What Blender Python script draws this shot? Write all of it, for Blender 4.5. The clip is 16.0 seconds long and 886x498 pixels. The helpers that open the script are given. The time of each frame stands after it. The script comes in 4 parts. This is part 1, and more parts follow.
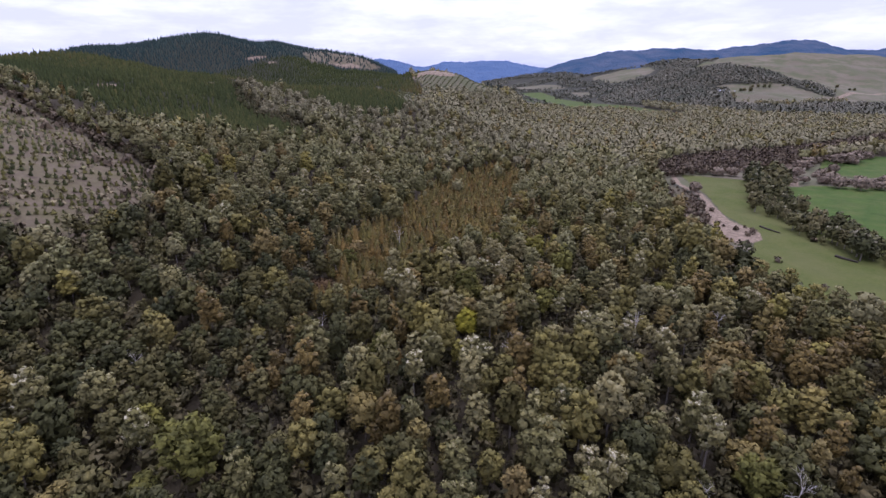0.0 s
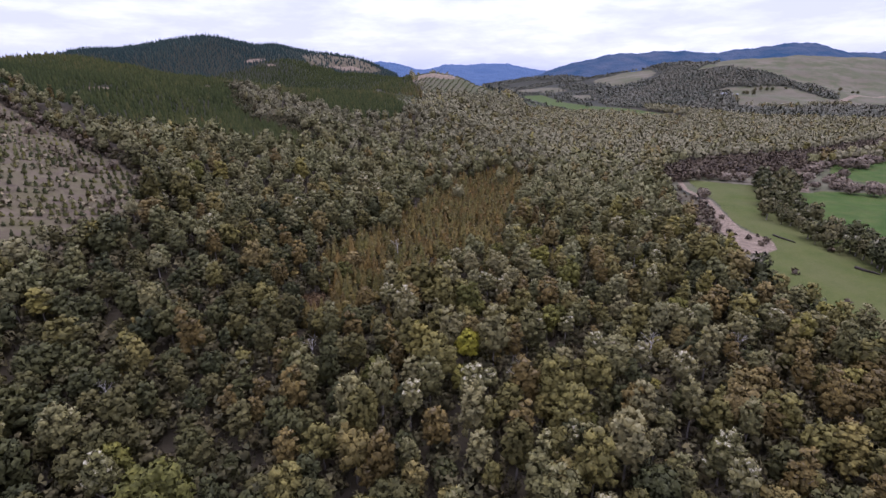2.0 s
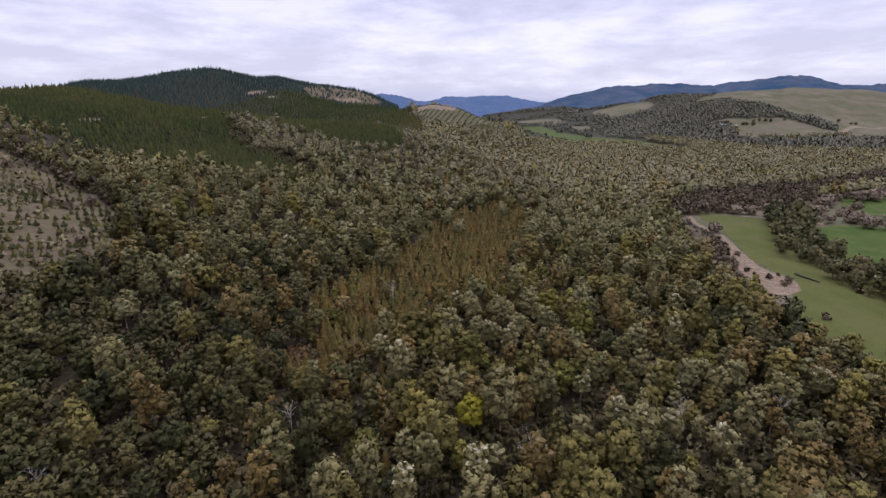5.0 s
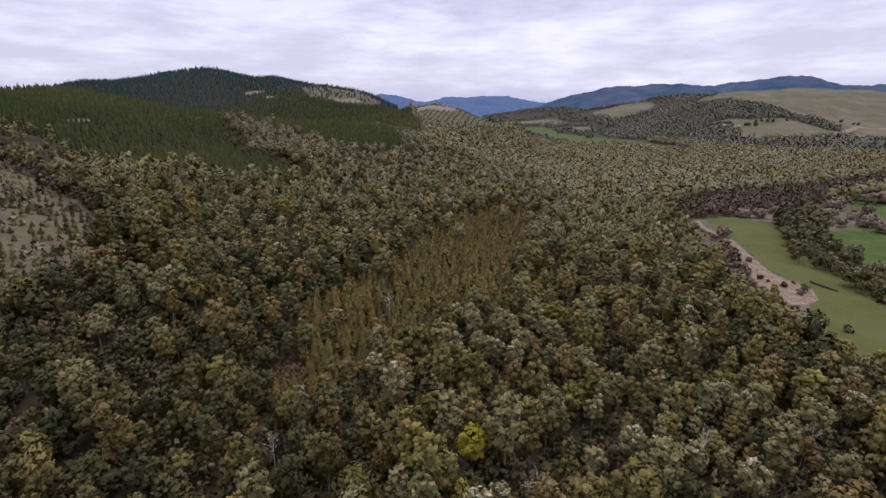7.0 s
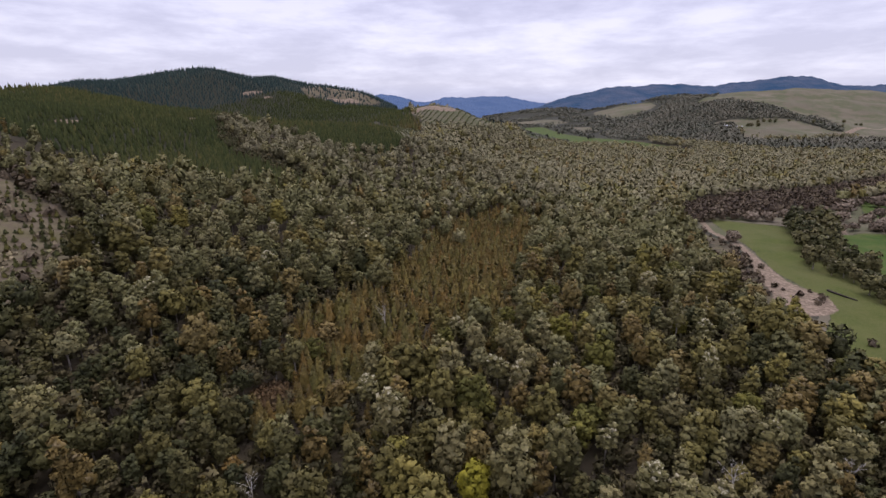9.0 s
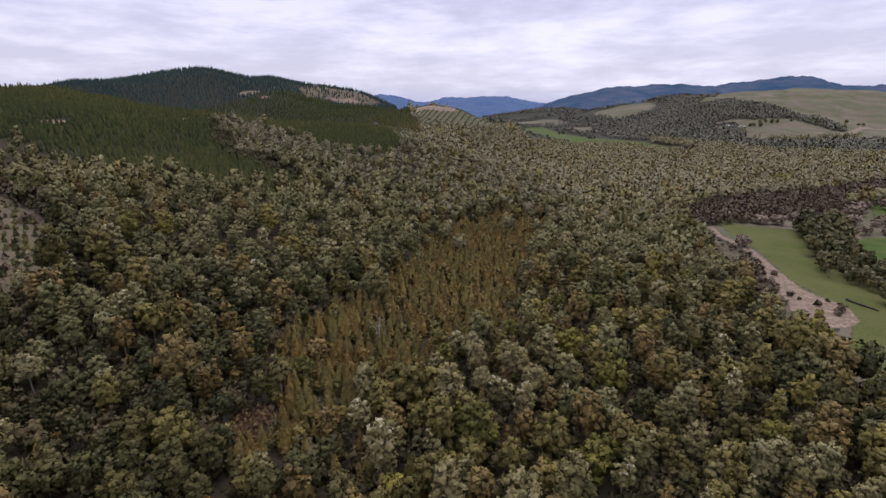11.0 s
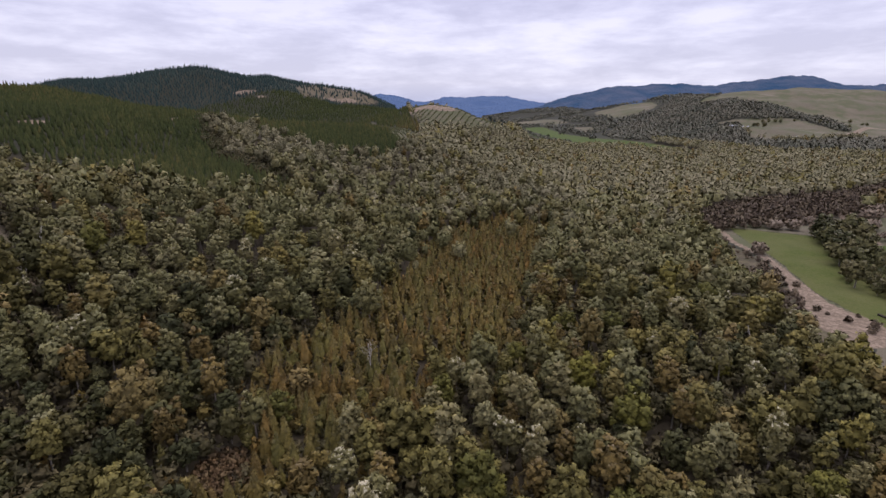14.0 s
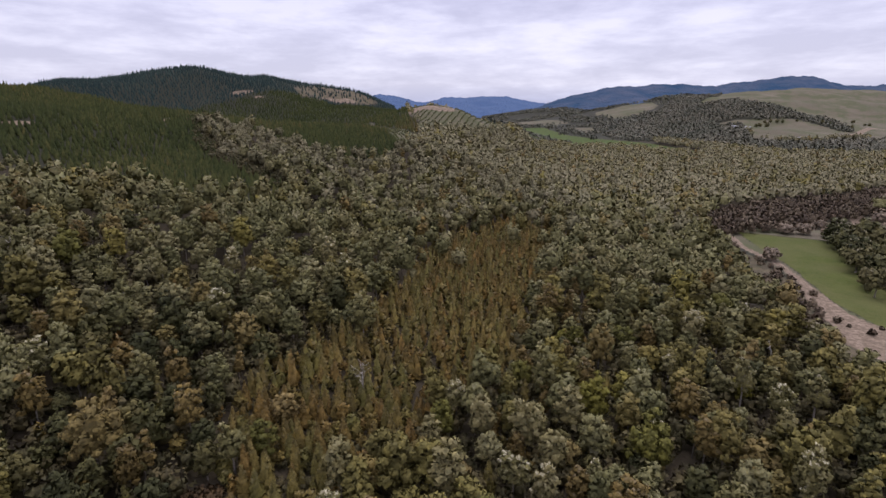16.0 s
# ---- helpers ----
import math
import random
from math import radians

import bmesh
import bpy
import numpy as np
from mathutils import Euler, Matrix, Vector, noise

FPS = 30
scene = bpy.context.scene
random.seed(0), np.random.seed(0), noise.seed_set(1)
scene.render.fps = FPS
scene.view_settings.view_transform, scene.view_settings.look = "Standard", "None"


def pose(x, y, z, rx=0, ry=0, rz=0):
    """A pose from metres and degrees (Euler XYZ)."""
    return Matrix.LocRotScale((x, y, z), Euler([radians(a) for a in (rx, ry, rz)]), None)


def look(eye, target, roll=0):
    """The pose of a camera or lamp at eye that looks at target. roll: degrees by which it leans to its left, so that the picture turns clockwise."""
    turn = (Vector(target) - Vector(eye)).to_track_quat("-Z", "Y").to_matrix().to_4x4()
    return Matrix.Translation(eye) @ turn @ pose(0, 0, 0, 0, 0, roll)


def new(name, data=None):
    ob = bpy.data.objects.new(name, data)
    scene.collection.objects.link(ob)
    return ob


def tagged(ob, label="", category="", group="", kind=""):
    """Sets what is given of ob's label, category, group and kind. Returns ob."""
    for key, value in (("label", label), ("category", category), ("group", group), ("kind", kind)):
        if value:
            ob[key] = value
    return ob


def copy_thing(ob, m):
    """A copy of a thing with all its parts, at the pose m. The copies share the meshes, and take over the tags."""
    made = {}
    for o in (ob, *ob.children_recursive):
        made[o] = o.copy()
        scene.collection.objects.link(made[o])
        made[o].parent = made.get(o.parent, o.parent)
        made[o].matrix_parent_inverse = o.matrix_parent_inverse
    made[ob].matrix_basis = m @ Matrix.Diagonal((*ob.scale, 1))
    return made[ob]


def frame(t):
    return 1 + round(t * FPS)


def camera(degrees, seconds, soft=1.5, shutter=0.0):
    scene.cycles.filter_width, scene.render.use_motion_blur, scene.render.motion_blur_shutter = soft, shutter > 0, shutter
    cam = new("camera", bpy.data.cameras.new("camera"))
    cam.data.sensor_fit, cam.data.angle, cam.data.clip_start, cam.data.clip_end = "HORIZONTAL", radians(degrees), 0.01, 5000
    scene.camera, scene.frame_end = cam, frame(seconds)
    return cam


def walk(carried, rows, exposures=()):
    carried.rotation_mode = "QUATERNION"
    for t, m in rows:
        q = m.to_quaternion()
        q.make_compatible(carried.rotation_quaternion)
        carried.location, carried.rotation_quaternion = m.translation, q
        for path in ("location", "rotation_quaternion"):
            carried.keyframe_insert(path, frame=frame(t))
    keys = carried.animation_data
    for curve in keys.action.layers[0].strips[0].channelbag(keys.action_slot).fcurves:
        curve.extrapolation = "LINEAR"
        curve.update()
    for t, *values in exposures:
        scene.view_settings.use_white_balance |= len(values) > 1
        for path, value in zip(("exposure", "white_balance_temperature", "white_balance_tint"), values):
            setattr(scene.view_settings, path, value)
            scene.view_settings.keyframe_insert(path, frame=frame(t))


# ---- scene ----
# ======================= camera =======================
cam = camera(84.2, 16.0)
# seconds, metres flown ahead, tilt below level
PATH = [
    (0.0, 0.0, 19.44), (0.5, 2.1, 19.43), (1.0, 4.21, 19.40), (1.5, 6.31, 19.36), (2.0, 8.42, 19.15),
    (2.5, 10.53, 18.69), (3.0, 12.64, 17.86), (3.5, 14.76, 16.96), (4.0, 16.87, 16.21), (4.5, 18.99, 15.88), (5.0, 21.11, 15.80),
    (6.5, 27.48, 15.77), (8.5, 35.99, 15.72), (11.0, 46.67, 15.72), (13.5, 57.39, 15.75), (16.0, 68.16, 15.70),
]
walk(cam, [(t, pose(0.158 * t, y, 60.0, 90 - down, 0.02, -0.89 + 0.15 * min(t, 3.5) / 3.5 - 0.10 * max(0, t - 8) / 8)) for t, y, down in PATH],
     exposures=[(0.0, 0.35, 5780, 24), (3.2, 0.33, 5800, 23), (4.0, 0.18, 6120, 17), (6.5, 0.03, 6440, 17), (16.0, 0.0, 6440, 17)])

# ======================= light =======================
world = bpy.data.worlds.new("overcast_sky")
scene.world = world
world.use_nodes = True
wt = world.node_tree
for n in list(wt.nodes):
    wt.nodes.remove(n)


def wn(kind, **kw):
    n = wt.nodes.new(kind)
    for key, v in kw.items():
        n.inputs[key].default_value = v
    return n


def wmath(op, a, b=None):
    n = wt.nodes.new("ShaderNodeMath")
    n.operation = op
    for i, v in enumerate((a, b)):
        if v is None:
            continue
        if isinstance(v, (int, float)):
            n.inputs[i].default_value = v
        else:
            wt.links.new(v, n.inputs[i])
    return n.outputs[0]


def wramp(src, stops):
    n = wt.nodes.new("ShaderNodeValToRGB")
    wt.links.new(src, n.inputs[0])
    e = n.color_ramp.elements
    while len(e) < len(stops):
        e.new(0.5)
    for el, (p, c) in zip(e, stops):
        el.position, el.color = p, (*c, 1)
    return n.outputs[0]


def wmix(kind, fac, a, b):
    n = wt.nodes.new("ShaderNodeMix")
    n.data_type, n.blend_type = "RGBA", kind
    for i, v in ((0, fac), (6, a), (7, b)):
        if isinstance(v, (int, float)):
            n.inputs[i].default_value = v
        elif isinstance(v, tuple):
            n.inputs[i].default_value = (*v, 1)
        else:
            wt.links.new(v, n.inputs[i])
    return n.outputs[2]


SUN_EL, SUN_ROT = radians(64), radians(25)
coord = wt.nodes.new("ShaderNodeTexCoord")
sep = wt.nodes.new("ShaderNodeSeparateXYZ")
wt.links.new(coord.outputs["Generated"], sep.inputs[0])
up = wmath("MAXIMUM", sep.outputs[2], 0.0)


def cloud_noise(scale, detail, rough, offset, squash):
    """Cloud banks drawn out along the horizon."""
    off = wt.nodes.new("ShaderNodeMapping")
    off.inputs["Location"].default_value = offset
    off.inputs["Scale"].default_value = (1.0, 1.0, squash)
    wt.links.new(coord.outputs["Generated"], off.inputs[0])
    n = wn("ShaderNodeTexNoise", Scale=scale, Detail=detail, Roughness=rough, Distortion=0.15)
    wt.links.new(off.outputs[0], n.inputs["Vector"])
    return n.outputs["Fac"]


big = cloud_noise(2.2, 4.0, 0.50, (3.1, 1.7, 0.3), 7.0)
small = cloud_noise(8.0, 6.0, 0.60, (8.3, 4.2, 2.0), 4.2)
thick = wmath("ADD", wmath("MULTIPLY", big, 0.5), wmath("MULTIPLY", small, 0.5))
shade = wramp(thick, [(0.42, (0.58, 0.59, 0.70)), (0.49, (0.71, 0.72, 0.82)), (0.55, (0.86, 0.87, 0.94)), (0.61, (1.0, 1.0, 1.0))])
# a bright strip of thinner cloud low over the hills, and an overcast that grows brighter to the zenith
low = wramp(up, [(0.0, (0.58, 0.64, 0.84)), (0.05, (0.87, 0.88, 0.97)), (0.13, (0.80, 0.81, 0.915)), (0.22, (0.62, 0.63, 0.76))])
cloud = wmix("MULTIPLY", 0.85, low, shade)
cloud = wmix("MIX", 0.18, cloud, low)
zen = wmath("ADD", 1.06, wmath("MULTIPLY", wmath("POWER", up, 1.8), 3.9))
zcol = wt.nodes.new("ShaderNodeCombineXYZ")
for i in range(3):
    wt.links.new(zen, zcol.inputs[i])
cloud = wmix("MULTIPLY", 1.0, cloud, zcol.outputs[0])
sky = wt.nodes.new("ShaderNodeTexSky")
sky.sky_type, sky.sun_disc, sky.sun_elevation, sky.sun_rotation = "NISHITA", False, SUN_EL, SUN_ROT
clear_sky = wmix("MULTIPLY", 1.0, sky.outputs[0], (0.1, 0.1, 0.1))
total = wmix("MIX", 0.92, clear_sky, cloud)
bg = wn("ShaderNodeBackground", Strength=1.0)
wt.links.new(total, bg.inputs[0])
out = wt.nodes.new("ShaderNodeOutputWorld")
wt.links.new(bg.outputs[0], out.inputs[0])

sun = new("sun", bpy.data.lights.new("sun", "SUN"))
sun.data.energy, sun.data.angle, sun.data.color = 1.2, radians(35), (1.0, 0.96, 0.9)
sun_way = Vector((math.sin(SUN_ROT) * math.cos(SUN_EL), math.cos(SUN_ROT) * math.cos(SUN_EL), math.sin(SUN_EL)))
sun.matrix_world = look(sun_way * 500, (0, 0, 0))


# ======================= materials =======================
class Mat:
    """A short way to write node materials."""

    def __init__(self, name, rough=0.7, spec=0.25):
        self.m = bpy.data.materials.new(name)
        self.m.use_nodes = True
        self.t = self.m.node_tree
        self.p = self.t.nodes["Principled BSDF"]
        self.p.inputs["Roughness"].default_value = rough
        self.p.inputs["Specular IOR Level"].default_value = spec
        self.geo = self.t.nodes.new("ShaderNodeNewGeometry")
        self.info = self.t.nodes.new("ShaderNodeObjectInfo")

    def put(self, sock, v):
        if isinstance(v, (int, float)):
            sock.default_value = v
        elif isinstance(v, tuple):
            sock.default_value = (*v, 1) if len(v) == 3 and sock.type == "RGBA" else v
        else:
            self.t.links.new(v, sock)

    def mix(self, fac, a, b, kind="MIX"):
        n = self.t.nodes.new("ShaderNodeMix")
        n.data_type, n.blend_type = "RGBA", kind
        for i, v in ((0, fac), (6, a), (7, b)):
            self.put(n.inputs[i], v)
        return n.outputs[2]

    def math(self, op, a, b=0.0):
        n = self.t.nodes.new("ShaderNodeMath")
        n.operation = op
        self.put(n.inputs[0], a)
        self.put(n.inputs[1], b)
        return n.outputs[0]

    def ramp(self, src, stops):
        n = self.t.nodes.new("ShaderNodeValToRGB")
        self.t.links.new(src, n.inputs[0])
        e = n.color_ramp.elements
        while len(e) < len(stops):
            e.new(0.5)
        for el, (p, c) in zip(e, stops):
            el.position, el.color = p, (*c, 1) if not isinstance(c, float) else (c, c, c, 1)
        return n.outputs[0]

    def noise(self, scale, detail=4.0, rough=0.55, stretch=None):
        n = self.t.nodes.new("ShaderNodeTexNoise")
        n.inputs["Scale"].default_value, n.inputs["Detail"].default_value, n.inputs["Roughness"].default_value = scale, detail, rough
        if stretch:
            mp = self.t.nodes.new("ShaderNodeMapping")
            mp.inputs["Scale"].default_value = stretch
            self.t.links.new(self.geo.outputs["Position"], mp.inputs[0])
            self.t.links.new(mp.outputs[0], n.inputs["Vector"])
        else:
            self.t.links.new(self.geo.outputs["Position"], n.inputs["Vector"])
        return n.outputs["Fac"]

    def attr(self, name):
        n = self.t.nodes.new("ShaderNodeAttribute")
        n.attribute_name = name
        return n

    def color(self, v):
        self.put(self.p.inputs["Base Color"], v)
        return self

    def bump(self, height, strength=0.5, dist=0.1):
        n = self.t.nodes.new("ShaderNodeBump")
        n.inputs["Strength"].default_value, n.inputs["Distance"].default_value = strength, dist
        self.t.links.new(height, n.inputs["Height"])
        self.t.links.new(n.outputs[0], self.p.inputs["Normal"])
        return self


def leaf_mat(name, stops, pale=None, joined=False, rough=0.68, spec=0.11):
    """Foliage. Each tree takes its own hue along stops; each spray of leaves varies round it; 'tone' marks pale young
    sprays and painted top highlights.
    """
    k = Mat(name, rough, spec)
    each = k.attr("tint").outputs["Fac"] if joined else k.info.outputs["Random"]
    c = k.ramp(each, stops)
    isle = k.geo.outputs["Random Per Island"]
    vary = k.ramp(isle, [(0.0, (0.92, 0.92, 0.92)), (0.6, (1.0, 1.0, 1.0)), (1.0, (1.12, 1.11, 1.08))] if joined else [(0.0, (0.82, 0.82, 0.82)), (0.55, (0.97, 0.97, 0.96)), (0.9, (1.12, 1.11, 1.07)), (1.0, (1.35, 1.32, 1.22))])
    c = k.mix(1.0, c, vary, "MULTIPLY")
    tuft = k.ramp(k.noise(0.75, 3.0, 0.55), [(0.34, (0.70, 0.72, 0.74)), (0.66, (1.30, 1.27, 1.20))])
    c = k.mix(1.0, c, tuft, "MULTIPLY")
    grain = k.ramp(k.noise(5.0, 3.0, 0.65), [(0.33, (0.80, 0.80, 0.80)), (0.67, (1.22, 1.22, 1.22))])
    c = k.mix(1.0, c, grain, "MULTIPLY")
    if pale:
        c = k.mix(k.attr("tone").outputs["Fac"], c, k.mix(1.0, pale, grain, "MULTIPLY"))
    k.color(c)
    return k.m


# olive to grey-green evergreen canopy
BROAD = [(0.0, (0.062, 0.053, 0.015)), (0.3, (0.101, 0.085, 0.024)), (0.55, (0.127, 0.107, 0.030)), (0.8, (0.132, 0.095, 0.034)), (1.0, (0.143, 0.123, 0.026))]
# the next two have distance haze painted in as paler, greyer leaves
KANUKA_HAZED = [(0.0, (0.089, 0.085, 0.032)), (0.5, (0.122, 0.112, 0.043)), (1.0, (0.157, 0.138, 0.062))]
VALLEY_HAZED = [(0.0, (0.119, 0.108, 0.054)), (0.5, (0.142, 0.126, 0.065)), (1.0, (0.163, 0.142, 0.077))]
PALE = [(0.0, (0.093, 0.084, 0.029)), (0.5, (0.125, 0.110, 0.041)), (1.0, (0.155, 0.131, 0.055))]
DARK = [(0.0, (0.035, 0.036, 0.013)), (0.5, (0.055, 0.052, 0.017)), (1.0, (0.079, 0.067, 0.023))]
RUSS = [(0.0, (0.084, 0.059, 0.017)), (0.5, (0.112, 0.078, 0.023)), (1.0, (0.138, 0.098, 0.030))]
LIME = [(0.0, (0.072, 0.069, 0.016)), (0.7, (0.096, 0.088, 0.018)), (1.0, (0.118, 0.104, 0.017))]
YELLOW = [(0.0, (0.165, 0.148, 0.015)), (1.0, (0.185, 0.162, 0.016))]
CONE = [(0.0, (0.070, 0.055, 0.015)), (0.2, (0.125, 0.078, 0.019)), (0.4, (0.091, 0.080, 0.020)), (0.6, (0.138, 0.100, 0.027)), (0.8, (0.085, 0.075, 0.019)), (1.0, (0.131, 0.078, 0.020))]
PINE = [(0.0, (0.015, 0.020, 0.007)), (0.4, (0.025, 0.030, 0.010)), (0.75, (0.039, 0.040, 0.013)), (1.0, (0.052, 0.041, 0.014))]
# dark green of old pines, with distance haze painted in as blue
OLD_PINE_HAZED = [(0.0, (0.014, 0.024, 0.022)), (0.5, (0.021, 0.032, 0.027)), (1.0, (0.034, 0.044, 0.033))]
# far bush, greyed in its leaf colour to stand for distance haze
FAR_BUSH_HAZED = [(0.0, (0.056, 0.058, 0.038)), (0.5, (0.082, 0.079, 0.053)), (1.0, (0.108, 0.098, 0.066))]
SCRUB = [(0.0, (0.048, 0.034, 0.021)), (0.5, (0.074, 0.053, 0.032)), (1.0, (0.100, 0.077, 0.046))]
WILLOW = [(0.0, (0.122, 0.092, 0.062)), (0.5, (0.158, 0.121, 0.083)), (1.0, (0.188, 0.146, 0.100))]
SAPLING = [(0.0, (0.026, 0.029, 0.008)), (0.6, (0.046, 0.046, 0.011)), (1.0, (0.082, 0.072, 0.018))]
SILVER = (0.220, 0.192, 0.092)

bark = Mat("grey_bark", 0.85, 0.15)
bark.color(bark.mix(bark.noise(3.0, 5.0, 0.6, (1, 1, 0.25)), (0.09, 0.075, 0.06), (0.27, 0.235, 0.19)))
bone = Mat("bleached_dead_wood", 0.8, 0.2)
bone.color(bone.mix(bone.noise(4.0, 4.0, 0.6, (1, 1, 0.3)), (0.26, 0.23, 0.19), (0.50, 0.46, 0.40)))

rotten = Mat("dark_weathered_log", 0.9, 0.1)
rotten.color(rotten.mix(rotten.noise(3.0, 5.0, 0.6), (0.022, 0.018, 0.014), (0.075, 0.060, 0.046)))

# ground: land covers laid over one another by the mesh's cover weights
gm = Mat("valley_ground", 0.95, 0.1)
n_fine, n_mid, n_big = gm.noise(0.9, 6.0, 0.65), gm.noise(0.12, 5.0, 0.6), gm.noise(0.018, 5.0, 0.55)
litter = gm.mix(n_fine, (0.026, 0.021, 0.012), (0.062, 0.049, 0.029))
scrub = gm.mix(n_mid, (0.020, 0.021, 0.013), (0.042, 0.039, 0.024))
base = gm.mix(gm.attr("cover").outputs["Alpha"], litter, scrub)
pasture = gm.mix(gm.ramp(n_mid, [(0.32, 0.0), (0.68, 1.0)]), (0.030, 0.042, 0.006), (0.064, 0.074, 0.013))
pasture = gm.mix(gm.ramp(n_fine, [(0.42, 0.0), (0.62, 0.8)]), pasture, (0.082, 0.080, 0.022))
pasture = gm.mix(gm.ramp(gm.noise(0.045, 6.0, 0.65), [(0.36, 0.0), (0.62, 0.8)]), pasture, (0.086, 0.080, 0.028))
lush = gm.mix(gm.ramp(gm.noise(0.10, 7.0, 0.7), [(0.32, 0.0), (0.68, 1.0)]), (0.022, 0.047, 0.006), (0.050, 0.076, 0.013))
lush = gm.mix(gm.ramp(gm.noise(0.11, 7.0, 0.7), [(0.45, 0.0), (0.7, 0.8)]), lush, (0.070, 0.074, 0.020))
pasture = gm.mix(gm.attr("lush").outputs["Fac"], pasture, lush)
dry = gm.mix(gm.ramp(gm.noise(0.007, 6.0, 0.65), [(0.3, 0.0), (0.7, 1.0)]), (0.074, 0.064, 0.038), (0.126, 0.105, 0.068))
dry = gm.mix(gm.ramp(gm.noise(0.022, 6.0, 0.7), [(0.44, 0.0), (0.58, 0.95)]), dry, (0.068, 0.070, 0.032))
soil = gm.mix(gm.ramp(n_mid, [(0.32, 0.0), (0.68, 1.0)]), (0.052, 0.037, 0.024), (0.110, 0.083, 0.056))
soil = gm.mix(gm.ramp(gm.noise(0.4, 6.0, 0.7), [(0.42, 0.0), (0.66, 0.9)]), soil, (0.112, 0.096, 0.050))
soil = gm.mix(gm.ramp(n_fine, [(0.50, 0.0), (0.68, 0.8)]), soil, (0.072, 0.062, 0.030))
soil = gm.mix(gm.ramp(gm.noise(0.085, 6.0, 0.65), [(0.48, 0.0), (0.60, 0.6)]), soil, (0.080, 0.070, 0.030))
gravel = gm.mix(gm.ramp(n_fine, [(0.35, 0.0), (0.65, 1.0)]), (0.105, 0.076, 0.047), (0.270, 0.203, 0.140))
gravel = gm.mix(gm.ramp(gm.noise(0.35, 5.0, 0.65), [(0.40, 0.0), (0.62, 0.8)]), gravel, (0.100, 0.075, 0.047))
sepc = gm.t.nodes.new("ShaderNodeSeparateColor")
gm.t.links.new(gm.attr("cover").outputs["Color"], sepc.inputs[0])


def edge(w):
    """A land cover's weight with a ragged rim."""
    return gm.ramp(gm.math("ADD", w, gm.math("MULTIPLY", gm.math("SUBTRACT", n_mid, 0.5), 0.7)), [(0.40, 0.0), (0.60, 1.0)])


c = gm.mix(edge(sepc.outputs[0]), base, pasture)
c = gm.mix(edge(sepc.outputs[1]), c, dry)
c = gm.mix(edge(sepc.outputs[2]), c, soil)
c = gm.mix(edge(gm.attr("stony").outputs["Fac"]), c, gravel)
gm.color(c).bump(n_fine, 0.6, 0.3)


# ======================= the lie of the land =======================
# hills: centre, spread across, spread along, height
HILLS = [
    (-190.0, 170.0, 75.0, 75.0, 31.6), (-150.0, 250.0, 60.0, 60.0, -15.6), (-200.0, 310.0, 70.0, 70.0, -10.3), (-190.0, 410.0, 60.0, 60.0, 20.4), (-90.0, 290.0, 45.0, 60.0, 21.7),
    (-80.0, 200.0, 35.0, 40.0, 2.8), (-95.0, 145.0, 30.0, 40.0, 1.7), (-250.0, 220.0, 90.0, 90.0, 34.3), (-330.0, 330.0, 100.0, 100.0, 34.7), (-110.0, 460.0, 80.0, 80.0, 23.6),
    (-40.0, 480.0, 60.0, 70.0, 18.0), (-10.0, 380.0, 45.0, 60.0, 4.9), (0.0, 560.0, 50.0, 60.0, 9.4), (15.1, 646.0, 55.0, 55.0, 42.5), (71.5, 741.7, 40.0, 60.0, 13.9),
    (-100.4, 590.8, 80.0, 80.0, 5.6), (-70.0, 762.5, 90.0, 90.0, 49.8), (-230.0, 560.0, 90.0, 80.0, 19.0), (-323.8, 648.8, 110.0, 110.0, 2.8), (-314.9, 837.7, 120.0, 110.0, 78.5),
    (-450.8, 806.5, 110.0, 110.0, 24.6), (-264.5, 1014.9, 100.0, 100.0, 66.5), (-159.0, 1167.1, 100.0, 110.0, 78.8), (-560.3, 683.5, 150.0, 140.0, 63.8), (-443.4, 431.2, 140.0, 120.0, 33.8),
    (-338.1, 485.0, 80.0, 60.0, 19.6), (-200.0, 300.0, 45.0, 60.0, 25.1),
    (-245, 275, 45.0, 40.0, -8.0),
    # a middle rise of young pines, and the east flank of the planted spur
    (-381, 525, 34.0, 42.0, 1.4), (-321, 520, 34.0, 42.0, 8.6), (-281, 516, 34.0, 42.0, 2.2), (-248, 513, 34.0, 42.0, 1.6), (-225, 511, 34.0, 42.0, 4.3),
    (44, 655, 16.0, 45.0, -0.9), (69, 665, 16.0, 45.0, 1.5), (94, 675, 16.0, 45.0, 9.2),
    # knobs along the western crest
    (-231.0, 286.0, 26.0, 60.0, 0.0), (-347.0, 477.0, 26.0, 60.0, -0.8), (-486.0, 728.0, 26.0, 60.0, 1.7), (-457.0, 743.0, 26.0, 60.0, -0.6), (-438.0, 779.0, 26.0, 60.0, -1.4),
    (-404.0, 796.0, 26.0, 60.0, -0.9), (-368.0, 811.0, 26.0, 60.0, -1.5), (-334.0, 822.0, 26.0, 60.0, 6.9), (-314.0, 853.0, 26.0, 60.0, -5.5), (-292.0, 884.0, 26.0, 60.0, -1.5),
    (-273.0, 933.0, 26.0, 60.0, 4.3), (-251.0, 1006.0, 26.0, 60.0, -0.9), (-208.0, 1062.0, 26.0, 60.0, 2.7), (-159.0, 1125.0, 26.0, 60.0, 0.9),
]
FAR_HILLS = [
    (1330, 1900, 420, 300, 133.1), (900, 1650, 200, 200, 11.2), (780, 1400, 130, 130, 56.6), (760, 2050, 220, 220, 32.1),
    (1900, 1800, 350, 350, 14.0), (600, 1010, 110, 100, 29.9), (860, 1200, 120, 120, 20.8), (620, 2700, 260, 260, 70.0),
]


